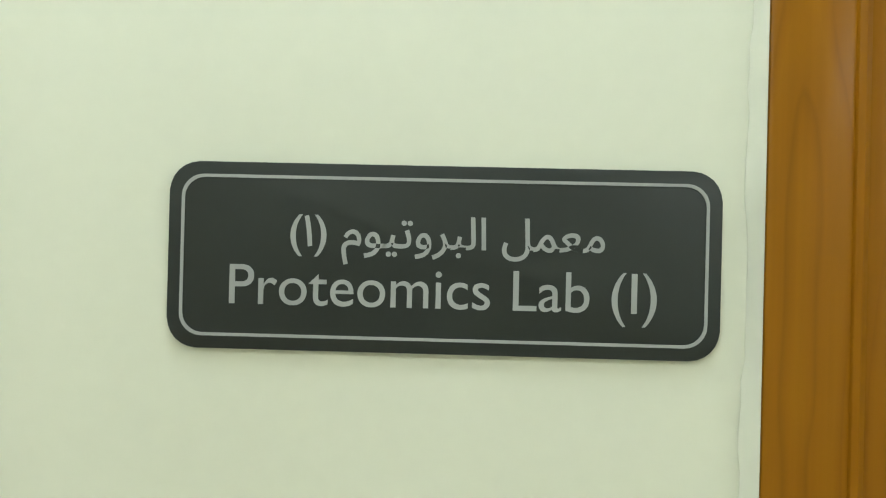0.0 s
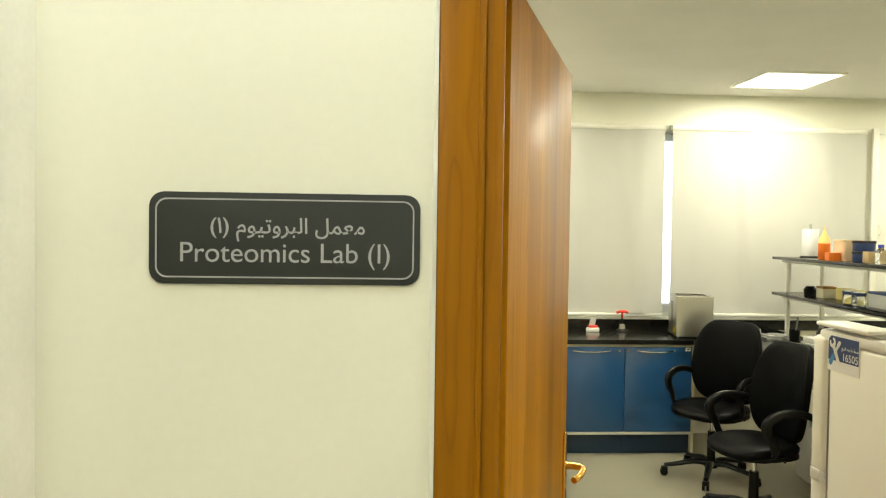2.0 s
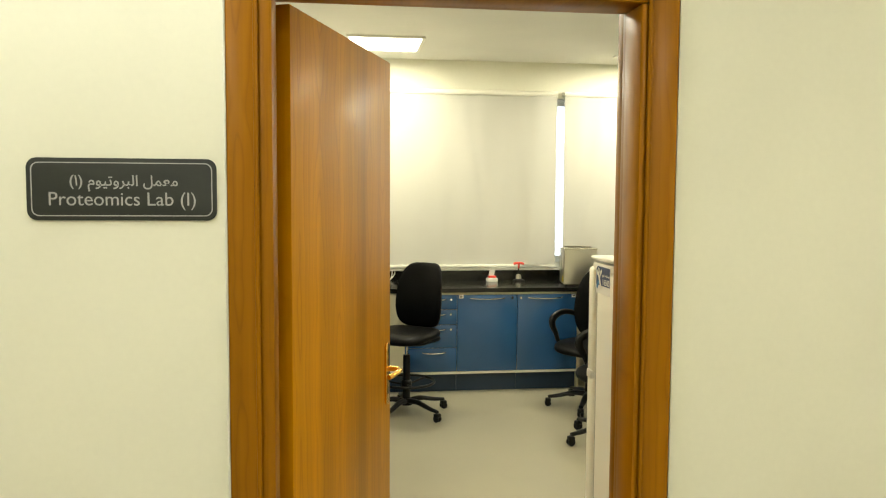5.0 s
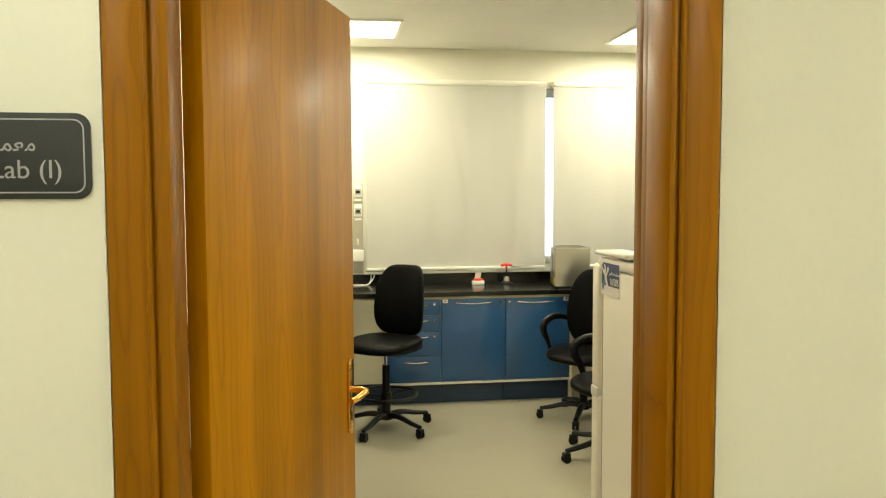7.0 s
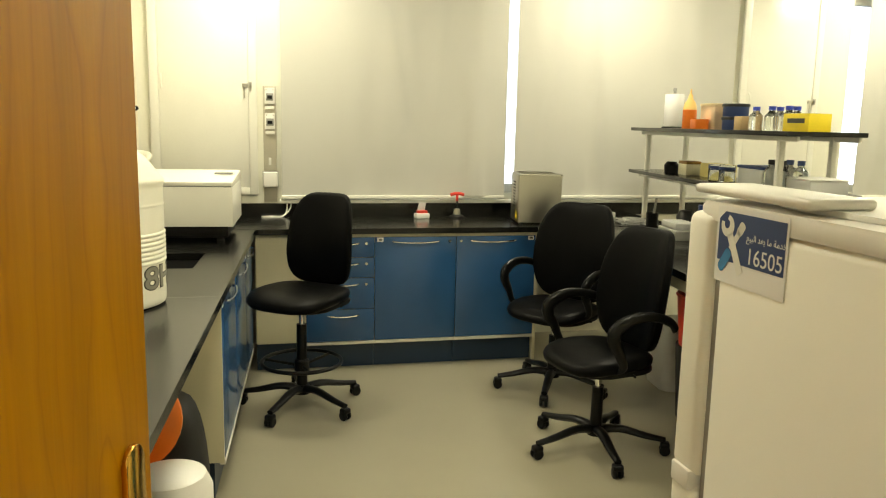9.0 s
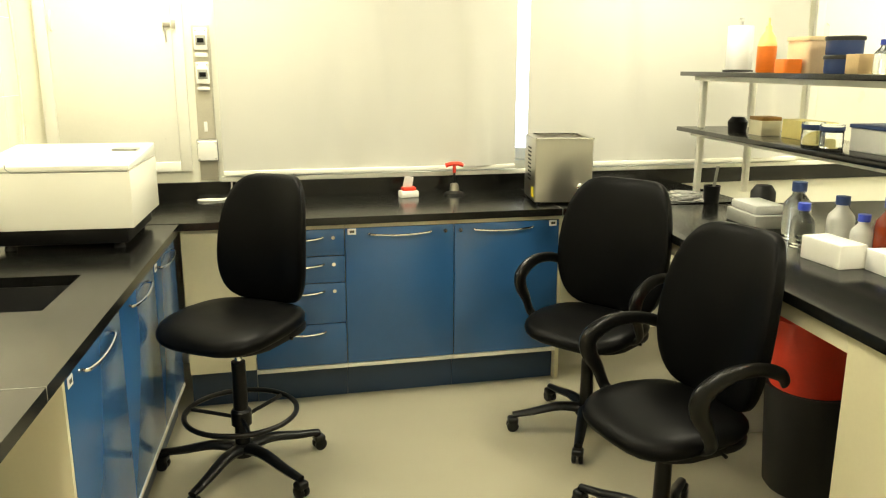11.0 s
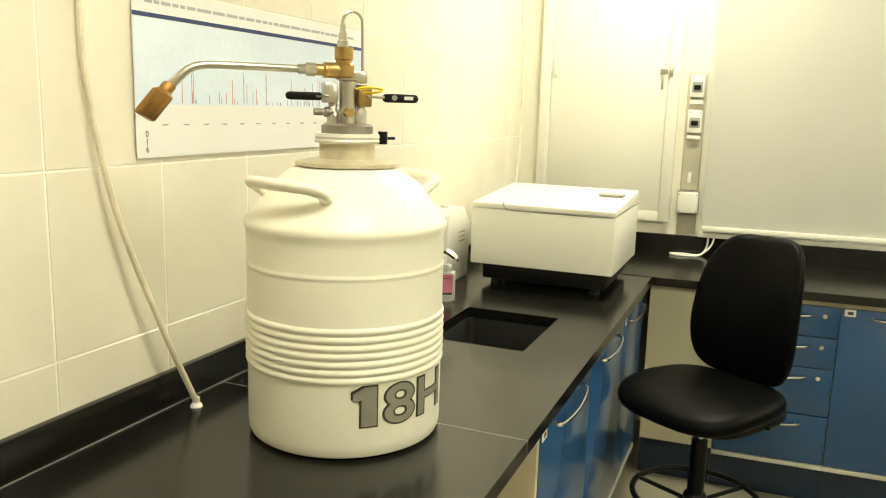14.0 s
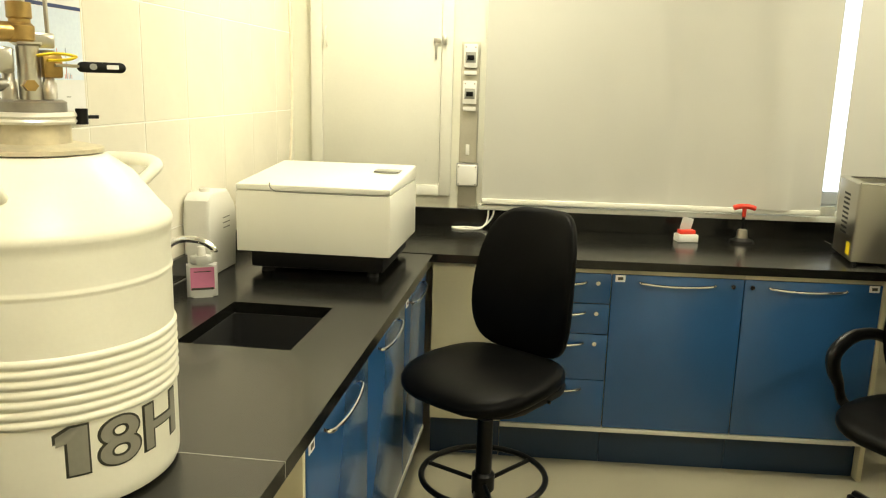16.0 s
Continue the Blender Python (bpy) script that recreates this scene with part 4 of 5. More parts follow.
# ---- liquid nitrogen dewar ----
DW = pose(-0.092, 2.912, 0.90, 0, 0, 42)
dw = thing("nitrogen_dewar", DW, "large cream aluminium dewar with ribbed belly, handles and brass valve head", "dewar")
R = 0.202
prof = [(0, 0.004), (R - 0.011, 0.004), (R - 0.004, 0.008), (R - 0.001, 0.016), (R, 0.03)]
prof += [(R, 0.148)]
for k in range(7):
    zz = 0.154 + k * 0.0160
    prof += [(R, zz), (R + 0.0032, zz + 0.003), (R + 0.0044, zz + 0.007), (R + 0.0032, zz + 0.011), (R, zz + 0.0142)]
prof += [(R, 0.268), (R, 0.30), (R, 0.350), (R, 0.353), (R + 0.0015, 0.356), (R + 0.0015, 0.360), (R, 0.363), (R, 0.366), (R, 0.412), (R + 0.001, 0.424), (R + 0.004, 0.432), (R + 0.005, 0.440), (R + 0.002, 0.448), (R - 0.010, 0.461), (R - 0.055, 0.520), (R - 0.080, 0.538), (R - 0.090, 0.546), (R - 0.098, 0.550), (0.06, 0.553), (0, 0.553)]
part("vessel", lathe(B(), prof, 72), M_DEWAR, dw, "cream painted ribbed vessel")
part("base_ring", lathe(B(), [(0, 0.0), (R - 0.024, 0.0), (R - 0.020, 0.004), (0, 0.0042)], 48), M_RUBBER, dw, "black rubber base")
ONE = [(0.0, 0.0), (0.030, 0.0), (0.030, 0.078), (0.006, 0.078), (-0.016, 0.066), (-0.016, 0.050), (0.0, 0.054)]
for nm, mt, bold, lift, grow in (("size_outline", M_OUTLINE, 0.0045, 0.0006, 0.0035), ("size_number", M_GREYINK, 0.0012, 0.0016, 0.0)):
    words(nm, "8H", 0.109, mt, dw, pose(0, 0, 0.072, 0, 0, 31), depth=0.0003, bold=bold, bend=R + lift, wide=1.38)
    one = B()
    cx_, cy_ = 0.010, 0.039
    slab(one, [(x + (grow if x > cx_ else -grow) - 0.136, y + (grow if y > cy_ else -grow)) for x, y in ONE], -0.0003, 0.0003)
    bmesh.ops.subdivide_edges(one, edges=list(one.edges), cuts=2)
    for v in one.verts:
        a = v.co.x / (R + lift)
        v.co = Vector(((R + lift + v.co.z) * math.sin(a), -(R + lift + v.co.z) * math.cos(a), v.co.y))
    bmesh.ops.transform(one, matrix=pose(0, 0, 0.072, 0, 0, 31), verts=one.verts)
    part(nm, one, mt, dw, smooth=False)
for a0 in (-62, 118):
    hp = []
    for k, (da, r_, zz) in enumerate(((-33, 0.142, 0.480), (-33, 0.174, 0.507), (-28, 0.192, 0.519), (-15, 0.201, 0.525), (0, 0.203, 0.526), (15, 0.201, 0.525), (28, 0.192, 0.519), (33, 0.174, 0.507), (33, 0.142, 0.480))):
        a = radians(a0 + da)
        hp.append((r_ * math.sin(a), -r_ * math.cos(a), zz))
    part("handle", sweep(B(), smooth_path(hp, 5), 0.0128, 12, 0.85), M_DEWAR, dw, "cream carrying handle")
part("neck_disc", lathe(B(), [(0, 0.572), (0.104, 0.572), (0.104, 0.580), (0.070, 0.588), (0, 0.588)], 48), M_NECK, dw, "tan stained neck plate")
part("neck", lathe(B(), [(0, 0.588), (0.056, 0.588), (0.056, 0.624), (0, 0.624)], 40), M_NECK, dw, "stained pale neck")
part("clamp_ring", lathe(B(), [(0, 0.6242), (0.064, 0.6242), (0.066, 0.629), (0.0635, 0.634), (0.066, 0.639), (0.064, 0.646), (0, 0.646)], 40), M_ALU, dw)
part("clamp_knob", lathe(B(), [(0, 0), (0.010, 0), (0.010, 0.03), (0, 0.03)], 14, pose(0.072, -0.01, 0.622)), M_BLACKP, dw)
part("clamp_screw", sweep(B(), [(0.060, -0.01, 0.636), (0.098, -0.01, 0.636)], 0.0035, 8), M_BLACKP, dw)
part("cap", lathe(B(), [(0, 0.6462), (0.052, 0.6462), (0.052, 0.664), (0.046, 0.668), (0, 0.668)], 40), M_GREYM, dw)
part("column", lathe(B(), [(0, 0.668), (0.017, 0.668), (0.017, 0.765), (0.022, 0.768), (0.022, 0.772), (0, 0.772)], 24), M_STEEL, dw)
for sx, z0 in ((-0.030, 0.668), (0.028, 0.668)):
    part("valve_stem", lathe(B(), [(0, 0), (0.012, 0), (0.012, 0.03), (0.009, 0.034), (0.009, 0.085), (0.012, 0.09), (0, 0.092)], 16, pose(sx, 0.0, z0)), M_STEEL, dw)
part("valve_body", box(B(), (-0.052, -0.016, 0.715), (-0.022, 0.016, 0.762), 0.005), M_STEEL, dw)
part("valve_body", box(B(), (0.018, -0.016, 0.708), (0.048, 0.016, 0.752), 0.005), M_BRASSD, dw)
part("relief_valve", lathe(B(), [(0, 0), (0.012, 0), (0.012, 0.018), (0.008, 0.022), (0.008, 0.04), (0, 0.042)], 14, pose(-0.028, 0.0, 0.694, 0, -90, 0)), M_GREYM, dw)
part("side_nut", lathe(B(), [(0, 0), (0.011, 0), (0.011, 0.02), (0, 0.02)], 6, pose(-0.005, -0.018, 0.694, 90, 0, 0)), M_BRASSD, dw)
lv = part("lever", sweep(B(), [(-0.045, -0.018, 0.730), (-0.062, -0.018, 0.729), (-0.070, -0.018, 0.729)], 0.008, 8, 0.4, (0, 0, 1)), M_STEEL, dw)
part("lever_grip", slab(B(), round_rect(0.072, 0.018, 0.008), -0.004, 0.004, 0.002, pose(-0.092, -0.018, 0.729, 90, 0, 0)), M_BLACKP, lv, "black plastic grip")
lv = part("lever", sweep(B(), [(0.035, -0.018, 0.732), (0.07, -0.018, 0.731)], 0.008, 8, 0.4, (0, 0, 1)), M_STEEL, dw)
grip = part("lever_grip", slab(B(), round_rect(0.076, 0.020, 0.009), -0.004, 0.004, 0.002, pose(0.106, -0.018, 0.730, 90, 0, 0)), M_BLACKP, lv, "black plastic grip")
part("grip_print", box(B(), (0.113, -0.0232, 0.727), (0.132, -0.0222, 0.735)), M_PAPER, lv)
part("grip_print", lathe(B(), [(0, 0), (0.006, 0), (0.006, 0.001), (0, 0.001)], 16, pose(0.092, -0.0222, 0.731, 90, 0, 0)), M_GREYP, lv)
part("yellow_tag", sweep(B(), smooth_path([(0.010, -0.022, 0.748), (0.028, -0.030, 0.752), (0.050, -0.026, 0.752), (0.066, -0.020, 0.748), (0.050, -0.028, 0.742), (0.022, -0.030, 0.740)]), 0.0055, 8, 0.5), M_YELLOW, dw)
part("tee", lathe(B(), [(0, 0.770), (0.016, 0.770), (0.021, 0.776), (0.021, 0.800), (0.016, 0.806), (0.016, 0.812), (0.0185, 0.815), (0.0185, 0.842), (0, 0.842)], 24, pose(-0.008, 0, 0)), M_BRASSD, dw, "dull brass tee fitting")
part("tee_branch", lathe(B(), [(0, 0), (0.018, 0), (0.018, 0.030), (0.013, 0.033), (0.013, 0.05), (0, 0.05)], 24, pose(-0.018, 0, 0.789, 0, -90, 0)), M_BRASSD, dw)
part("top_nut", lathe(B(), [(0, 0), (0.012, 0), (0.012, 0.014), (0.0085, 0.016), (0.0085, 0.032), (0.006, 0.034), (0.006, 0.05), (0, 0.05)], 6, pose(-0.010, 0, 0.842)), M_STEEL, dw)
part("loop_tube", sweep(B(), smooth_path([(-0.010, 0, 0.88), (-0.010, 0, 0.905), (0.0, 0, 0.920), (0.014, 0, 0.922), (0.026, 0, 0.912), (0.030, 0, 0.89), (0.031, 0, 0.80), (0.032, 0, 0.775)]), 0.0034, 8), M_STEEL, dw, "thin bent steel tube")
part("loop_block", box(B(), (0.008, -0.008, 0.762), (0.040, 0.008, 0.790), 0.004), M_STEEL, dw)
part("arm_nut", lathe(B(), [(0, 0), (0.0155, 0), (0.0155, 0.016), (0.011, 0.02), (0.011, 0.034), (0, 0.036)], 6, pose(-0.066, 0, 0.789, 0, -90, 0)), M_STEEL, dw)
arm = part("spray_arm", sweep(B(), smooth_path([(-0.09, 0, 0.789), (-0.20, -0.006, 0.789), (-0.270, -0.010, 0.788), (-0.303, -0.014, 0.778), (-0.328, -0.018, 0.752), (-0.341, -0.020, 0.737)]), 0.0085, 12), M_STEEL, dw, "bent steel spray arm")
tipm = look((-0.337, -0.020, 0.745), (-0.390, -0.030, 0.668))
part("spray_nozzle", lathe(B(), [(0, -0.085), (0.018, -0.085), (0.0205, -0.081), (0.0205, -0.026), (0.017, -0.022), (0.013, -0.018), (0.013, -0.004), (0.010, 0.0), (0, 0.0)], 24, tipm), M_COPPER, arm, "bronze spray nozzle")

# the valve head sits low on the vessel
for ob in dw.children_recursive:
    if min(v.co.z for v in ob.data.vertices) > 0.56:
        ob.data.transform(Matrix.Translation((0, 0, 0.553)) @ Matrix.Diagonal((1, 1, 0.860, 1)) @ Matrix.Translation((0, 0, -0.572)))

# ---- centrifuge ----
cf = thing("benchtop_centrifuge", ML @ pose(0.435, 4.59, 0.90), "white benchtop centrifuge with hinged lid on a black base", "centrifuge")
part("body", box(B(), (-0.275, -0.245, 0.085), (0.275, 0.27, 0.300), 0.004, 2), M_WHITE, cf)
ld = B()
box(ld, (-0.275, -0.245, 0.3015), (0.275, 0.27, 0.335), 0.006, 2)
for v in ld.verts:
    if v.co.z > 0.31:
        v.co.z += 0.022 * (v.co.y + 0.245) / 0.515 - 0.012 * (v.co.y < -0.1)
part("lid", ld, M_WHITE, cf, "white hinged lid")
part("lid_gap", sweep(B(), smooth_path([(-0.150, -0.2455, 0.330), (-0.148, -0.2455, 0.314), (-0.132, -0.2455, 0.302), (-0.10, -0.2455, 0.2995), (0.10, -0.2455, 0.2990), (0.268, -0.2455, 0.2990)]), 0.0018, 6), M_GREYP, cf, "dark rounded lid gap")
part("display", box(B(), (0.15, 0.05, 0.3455), (0.245, 0.12, 0.3525), 0.001, m=pose(0, 0, 0)), M_GREYP, cf, "grey display window")
part("base", box(B(), (-0.235, -0.215, 0.022), (0.245, 0.245, 0.0845), 0.008, 2), M_BLACKP, cf, "black base")
for fx in (-0.19, 0.20):
    for fy in (-0.17, 0.20):
        part("foot", lathe(B(), [(0, 0), (0.022, 0), (0.018, 0.022), (0, 0.022)], 14, pose(fx, fy, 0)), M_RUBBER, cf)

# ---- bottles by the sink ----
jug = thing("water_jug", ML @ pose(0.054, 4.372, 0.90), "white plastic jerry can with sloping shoulder behind the tap", "jerry can")
jb = B()
slab(jb, [(-0.115, 0.0), (0.115, 0.0), (0.118, 0.20), (0.114, 0.235), (0.055, 0.290), (-0.085, 0.292), (-0.114, 0.268), (-0.118, 0.20)], 0.0, 0.092, 0.012, pose(-0.046, 0, 0, 90, 0, 90))
part("body", jb, M_PLAST, jug)
part("cap", lathe(B(), [(0, 0.289), (0.019, 0.289), (0.019, 0.303), (0, 0.305)], 20, pose(0, -0.04, 0)), M_PLAST, jug)
for k in range(3):
    part("printed_line", box(B(), (0.0462, 0.000, 0.155 + 0.018 * k), (0.0466, 0.060, 0.159 + 0.018 * k)), M_GREYP, jug)
soap = thing("soap_bottle", pose(-0.264, 4.025, 0.90, 0, 0, 24), "clear bottle with pink label beside the tap", "soap bottle")
part("body", slab(B(), round_rect(0.094, 0.050, 0.018), 0.0, 0.105, 0.010), M_FROST, soap)
part("shoulder", slab(B(), round_rect(0.066, 0.038, 0.017), 0.1052, 0.132, 0.010), M_FROST, soap)
part("cap", lathe(B(), [(0, 0.132), (0.014, 0.132), (0.012, 0.160), (0, 0.161)], 16), M_PLAST, soap)
part("label", box(B(), (-0.036, -0.0262, 0.026), (0.036, -0.0254, 0.098)), M_PINK, soap, "pink paper label")
part("label_band", box(B(), (-0.034, -0.0268, 0.026), (0.034, -0.0263, 0.033)), M_OUTLINE, soap)
part("label_band", box(B(), (-0.026, -0.0268, 0.083), (0.026, -0.0263, 0.086)), M_OUTLINE, soap)

# ---- things on the window bench ----
tip = thing("pipette_tip_box", pose(1.52, 5.29, 0.90, 0, 0, 10), "small white and pink tip box on the worktop", "tip box")
part("base", box(B(), (-0.048, -0.032, 0.0), (0.048, 0.032, 0.036), 0.006, 2), M_PLAST, tip)
part("insert", box(B(), (-0.036, -0.022, 0.0362), (0.036, 0.022, 0.055), 0.003), M_RED, tip, "red tip tray")
part("lid", box(B(), (-0.040, 0.005, 0.036), (0.012, 0.014, 0.108), 0.003, 2, pose(0, 0, 0, 0, 12, 0)), M_FROST, tip, "clear raised lid")
plg = thing("sink_plunger", pose(1.775, 5.31, 0.90), "small clamp stand with red T-shaped top", "plunger")
part("foot", lathe(B(), [(0, 0), (0.055, 0), (0.052, 0.012), (0.030, 0.022), (0, 0.024)], 24), M_BLACKP, plg)
part("collar", lathe(B(), [(0, 0.024), (0.026, 0.024), (0.022, 0.06), (0.010, 0.065), (0, 0.065)], 18), M_STEEL, plg)
part("rod", lathe(B(), [(0, 0.065), (0.007, 0.065), (0.007, 0.150), (0, 0.150)], 12), M_BLACKP, plg)
part("handle", sweep(B(), smooth_path([(-0.048, 0, 0.160), (-0.02, 0, 0.168), (0.0, 0, 0.168), (0.02, 0, 0.168), (0.048, 0, 0.160)]), 0.012, 10), M_RED, plg, "red T handle")
part("handle_stem", lathe(B(), [(0, 0.12), (0.009, 0.12), (0.010, 0.162), (0, 0.162)], 12), M_RED, plg)
bath = thing("ultrasonic_bath", pose(2.255, 5.03, 0.90, 0, 0, -9), "open brushed steel ultrasonic bath with drain tap", "water bath")
bt_ = B()
hole = round_rect(0.30, 0.28, 0.03)
slab(bt_, round_rect(0.36, 0.34, 0.012), 0.016, 0.330, hole=[(x, y) for x, y in hole])
part("housing", bt_, M_STEEL, bath)
part("tank_floor", box(B(), (-0.155, -0.145, 0.14), (0.155, 0.145, 0.145)), M_STEEL, bath)
part("rim", slab(B(), round_rect(0.368, 0.348, 0.014), 0.3302, 0.336, hole=round_rect(0.296, 0.276, 0.03)), M_CHROME, bath, "polished rim")
for k in range(9):
    part("vent_slot", box(B(), (-0.1812, -0.045, 0.11 + 0.020 * k), (-0.1802, 0.055, 0.119 + 0.020 * k)), M_DARK, bath)
part("warning_label", box(B(), (-0.1812, -0.135, 0.035), (-0.1803, -0.075, 0.085)), M_YELLOW, bath, "yellow warning label")
dt = part("drain_tap", lathe(B(), [(0, 0), (0.022, 0), (0.022, 0.012), (0.012, 0.016), (0.012, 0.06), (0.016, 0.062), (0.016, 0.085), (0, 0.085)], 16, pose(0.10, -0.170, 0.09, 90, 0, 0)), M_CHROME, bath)
part("tap_lever", box(B(), (0.09, -0.25, 0.105), (0.15, -0.235, 0.118), 0.004), M_CHROME, dt)
for fx in (-0.15, 0.15):
    for fy in (-0.14, 0.14):
        part("foot", lathe(B(), [(0, 0), (0.015, 0), (0.013, 0.016), (0, 0.016)], 12, pose(fx, fy, 0)), M_RUBBER, bath)
for ob in bath.children_recursive:
    ob.data.transform(Matrix.Diagonal((0.81, 0.90, 1, 1)))

# ---- poster on the tiled wall ----
pos = thing("spectrum_poster", ML @ pose(0.006, 3.255, 1.618, 90, 0, 90), "white wall poster with pale blue field and spectrum peaks", "poster")
part("sheet", box(B(), (-0.475, -0.165, 0.0), (0.475, 0.175, 0.0012)), M_PAPER, pos)
part("blue_field", box(B(), (-0.472, -0.055, 0.0013), (0.472, 0.118, 0.0017)), M_SKYB, pos, "pale blue printed field")
part("navy_rule", box(B(), (-0.475, 0.119, 0.0013), (0.475, 0.128, 0.0019)), M_NAVY, pos)
rng = random.Random(4)
x = -0.44
while x < 0.40:
    wd = rng.uniform(0.012, 0.05)
    part("title_print", box(B(), (x, 0.147, 0.0013), (x + wd, 0.154, 0.0017)), M_PALEPRINT, pos)
    x += wd + 0.006
for k in range(52):
    x = rng.uniform(-0.34, 0.42)
    hgt = 0.008 + 0.075 * rng.random() ** 3
    part("peak", box(B(), (x, -0.052, 0.0018), (x + 0.0019, -0.052 + hgt, 0.0022)), M_REDPRINT if rng.random() < 0.5 else M_BLUEGREY, pos)
for k in range(13):
    part("axis_tick", box(B(), (-0.40 + k * 0.066, -0.099, 0.0013), (-0.382 + k * 0.066, -0.0965, 0.0017)), M_GREYP, pos)
for k, ch in enumerate("016"):
    words("digit", ch, 0.018, M_OUTLINE, pos, pose(-0.445, -0.122 - 0.016 * k, 0.0014), depth=0.0002)

# ---- hoses and pipes on the tiled wall ----
hs = thing("gas_hose", ML, "yellowed thin hose hanging down the tiled wall to the worktop", "hose")
part("hose", sweep(B(), smooth_path([(0.012, 2.66, 2.80), (0.012, 2.65, 2.2), (0.014, 2.645, 1.756), (0.018, 2.65, 1.60), (0.034, 2.69, 1.36), (0.052, 2.785, 1.10), (0.066, 2.865, 0.915)]), 0.0065, 8), M_HOSE, hs)
part("hose_end", lathe(B(), [(0, 0), (0.014, 0), (0.012, 0.005), (0.008, 0.009), (0.008, 0.022), (0, 0.022)], 14, pose(0.066, 2.867, 0.90)), M_PLAST, hs)
cl = thing("wall_cable", ML, "thin cable hanging down the corner of the tiled wall", "cable")
part("cable", sweep(B(), smooth_path([(0.02, 5.30, 2.80), (0.02, 5.31, 2.3), (0.03, 5.34, 1.9), (0.03, 5.36, 1.5), (0.03, 5.33, 1.25), (0.03, 5.26, 1.08), (0.03, 5.22, 0.915)]), 0.006, 8), M_HOSE, cl)

# ---- things under the benches ----
bag = thing("backpack", ML @ pose(0.575, 2.80, 0), "black fabric backpack with grey strap under the bench", "backpack")
part("body", cushion(B(), 0.36, 0.24, 0.60, 4.0, lambda x, y, z: (x * (1 - 0.12 * max(0, z / 0.3)), y, z), pose(0, 0, 0.30)), M_DARK, bag)
part("front_pocket", cushion(B(), 0.28, 0.10, 0.28, 4.0, None, pose(0.0, -0.12, 0.22)), M_DARK, bag)
part("strap", sweep(B(), [(0.10, -0.122, 0.395), (-0.14, -0.122, 0.395)], 0.004, 6), M_STRAP, bag)
part("carry_loop", sweep(B(), smooth_path([(-0.05, 0, 0.59), (-0.04, 0, 0.635), (0.04, 0, 0.635), (0.05, 0, 0.59)]), 0.009, 8), M_DARK, bag)
st = thing("stool", ML @ pose(0.555, 2.30, 0), "low stool with an orange padded back under the bench", "stool")
part("backrest", lathe(B(), [(0, -0.02), (0.14, -0.02), (0.16, -0.008), (0.16, 0.008), (0.14, 0.02), (0, 0.02)], 36, pose(0.02, 0.12, 0.66, 90, 0, 0)), M_ORANGE, st, "round orange back")
part("seat", lathe(B(), [(0, 0.43), (0.16, 0.43), (0.17, 0.44), (0.16, 0.465), (0, 0.47)], 32), M_ORANGE, st)
part("post", sweep(B(), [(0, 0.13, 0.44), (0.02, 0.145, 0.60)], 0.012, 8), M_BLACKP, st)
for k in range(4):
    a = radians(45 + 90 * k)
    part("leg", sweep(B(), [(0.10 * math.cos(a), 0.10 * math.sin(a), 0.435), (0.17 * math.cos(a), 0.17 * math.sin(a), 0.0)], 0.011, 8), M_BLACKP, st)
wb = thing("waste_bin", ML @ pose(0.735, 2.16, 0), "red pedal bin with white rounded lid beside the bench", "waste bin")
part("body", lathe(B(), [(0, 0.0), (0.085, 0.0), (0.10, 0.02), (0.112, 0.50), (0, 0.50)], 32), M_RED, wb)
part("lid", lathe(B(), [(0, 0.50), (0.118, 0.50), (0.118, 0.56), (0.10, 0.60), (0.05, 0.615), (0, 0.615)], 32), M_PLAST, wb, "white plastic lid")
rb = thing("red_bucket", MI @ pose(0.37, 1.40, 0), "red plastic bin lined with a black bag in the knee space", "bin")
part("body", lathe(B(), [(0, 0.0), (0.125, 0.0), (0.14, 0.02), (0.165, 0.42), (0, 0.42)], 32), M_DARK, rb, "black bin bag body")
part("upper", lathe(B(), [(0, 0.4202), (0.150, 0.4202), (0.172, 0.68), (0.180, 0.69), (0.172, 0.70), (0.162, 0.69), (0.14, 0.43), (0, 0.43)], 32), M_RED, rb, "red upper bucket")
tw = thing("tall_bin", MI @ pose(0.46, 2.0, 0), "pale plastic bin in the knee space of the island", "bin")
part("body", slab(B(), round_rect(0.24, 0.30, 0.05), 0.0, 0.40, 0.01), M_PLAST, tw)

# ---- things on the shelf rack ----
TS, MS = 1.552, 1.257


def on_shelf(name, u, v, z, label, category, group="", turn=0):
    return thing(name, MR @ pose(u, v, z, 0, 0, turn), label, category, group)


def bottle(u, v, z, r, h, mat, cap, label, group="glass bottles on the island", name="reagent_bottle"):
    b = on_shelf(name, u, v, z, label, "bottle", group)
    part("body", lathe(B(), [(0, 0.002), (r * 0.9, 0.0), (r, r * 0.12), (r, h * 0.55), (r * 0.92, h * 0.64), (r * 0.45, h * 0.78), (r * 0.42, h * 0.86), (0, h * 0.86)], 24), mat, b)
    part("cap", lathe(B(), [(0, h * 0.84), (r * 0.52, h * 0.84), (r * 0.52, h), (0, h)], 18), cap, b, "screw cap")
    return b


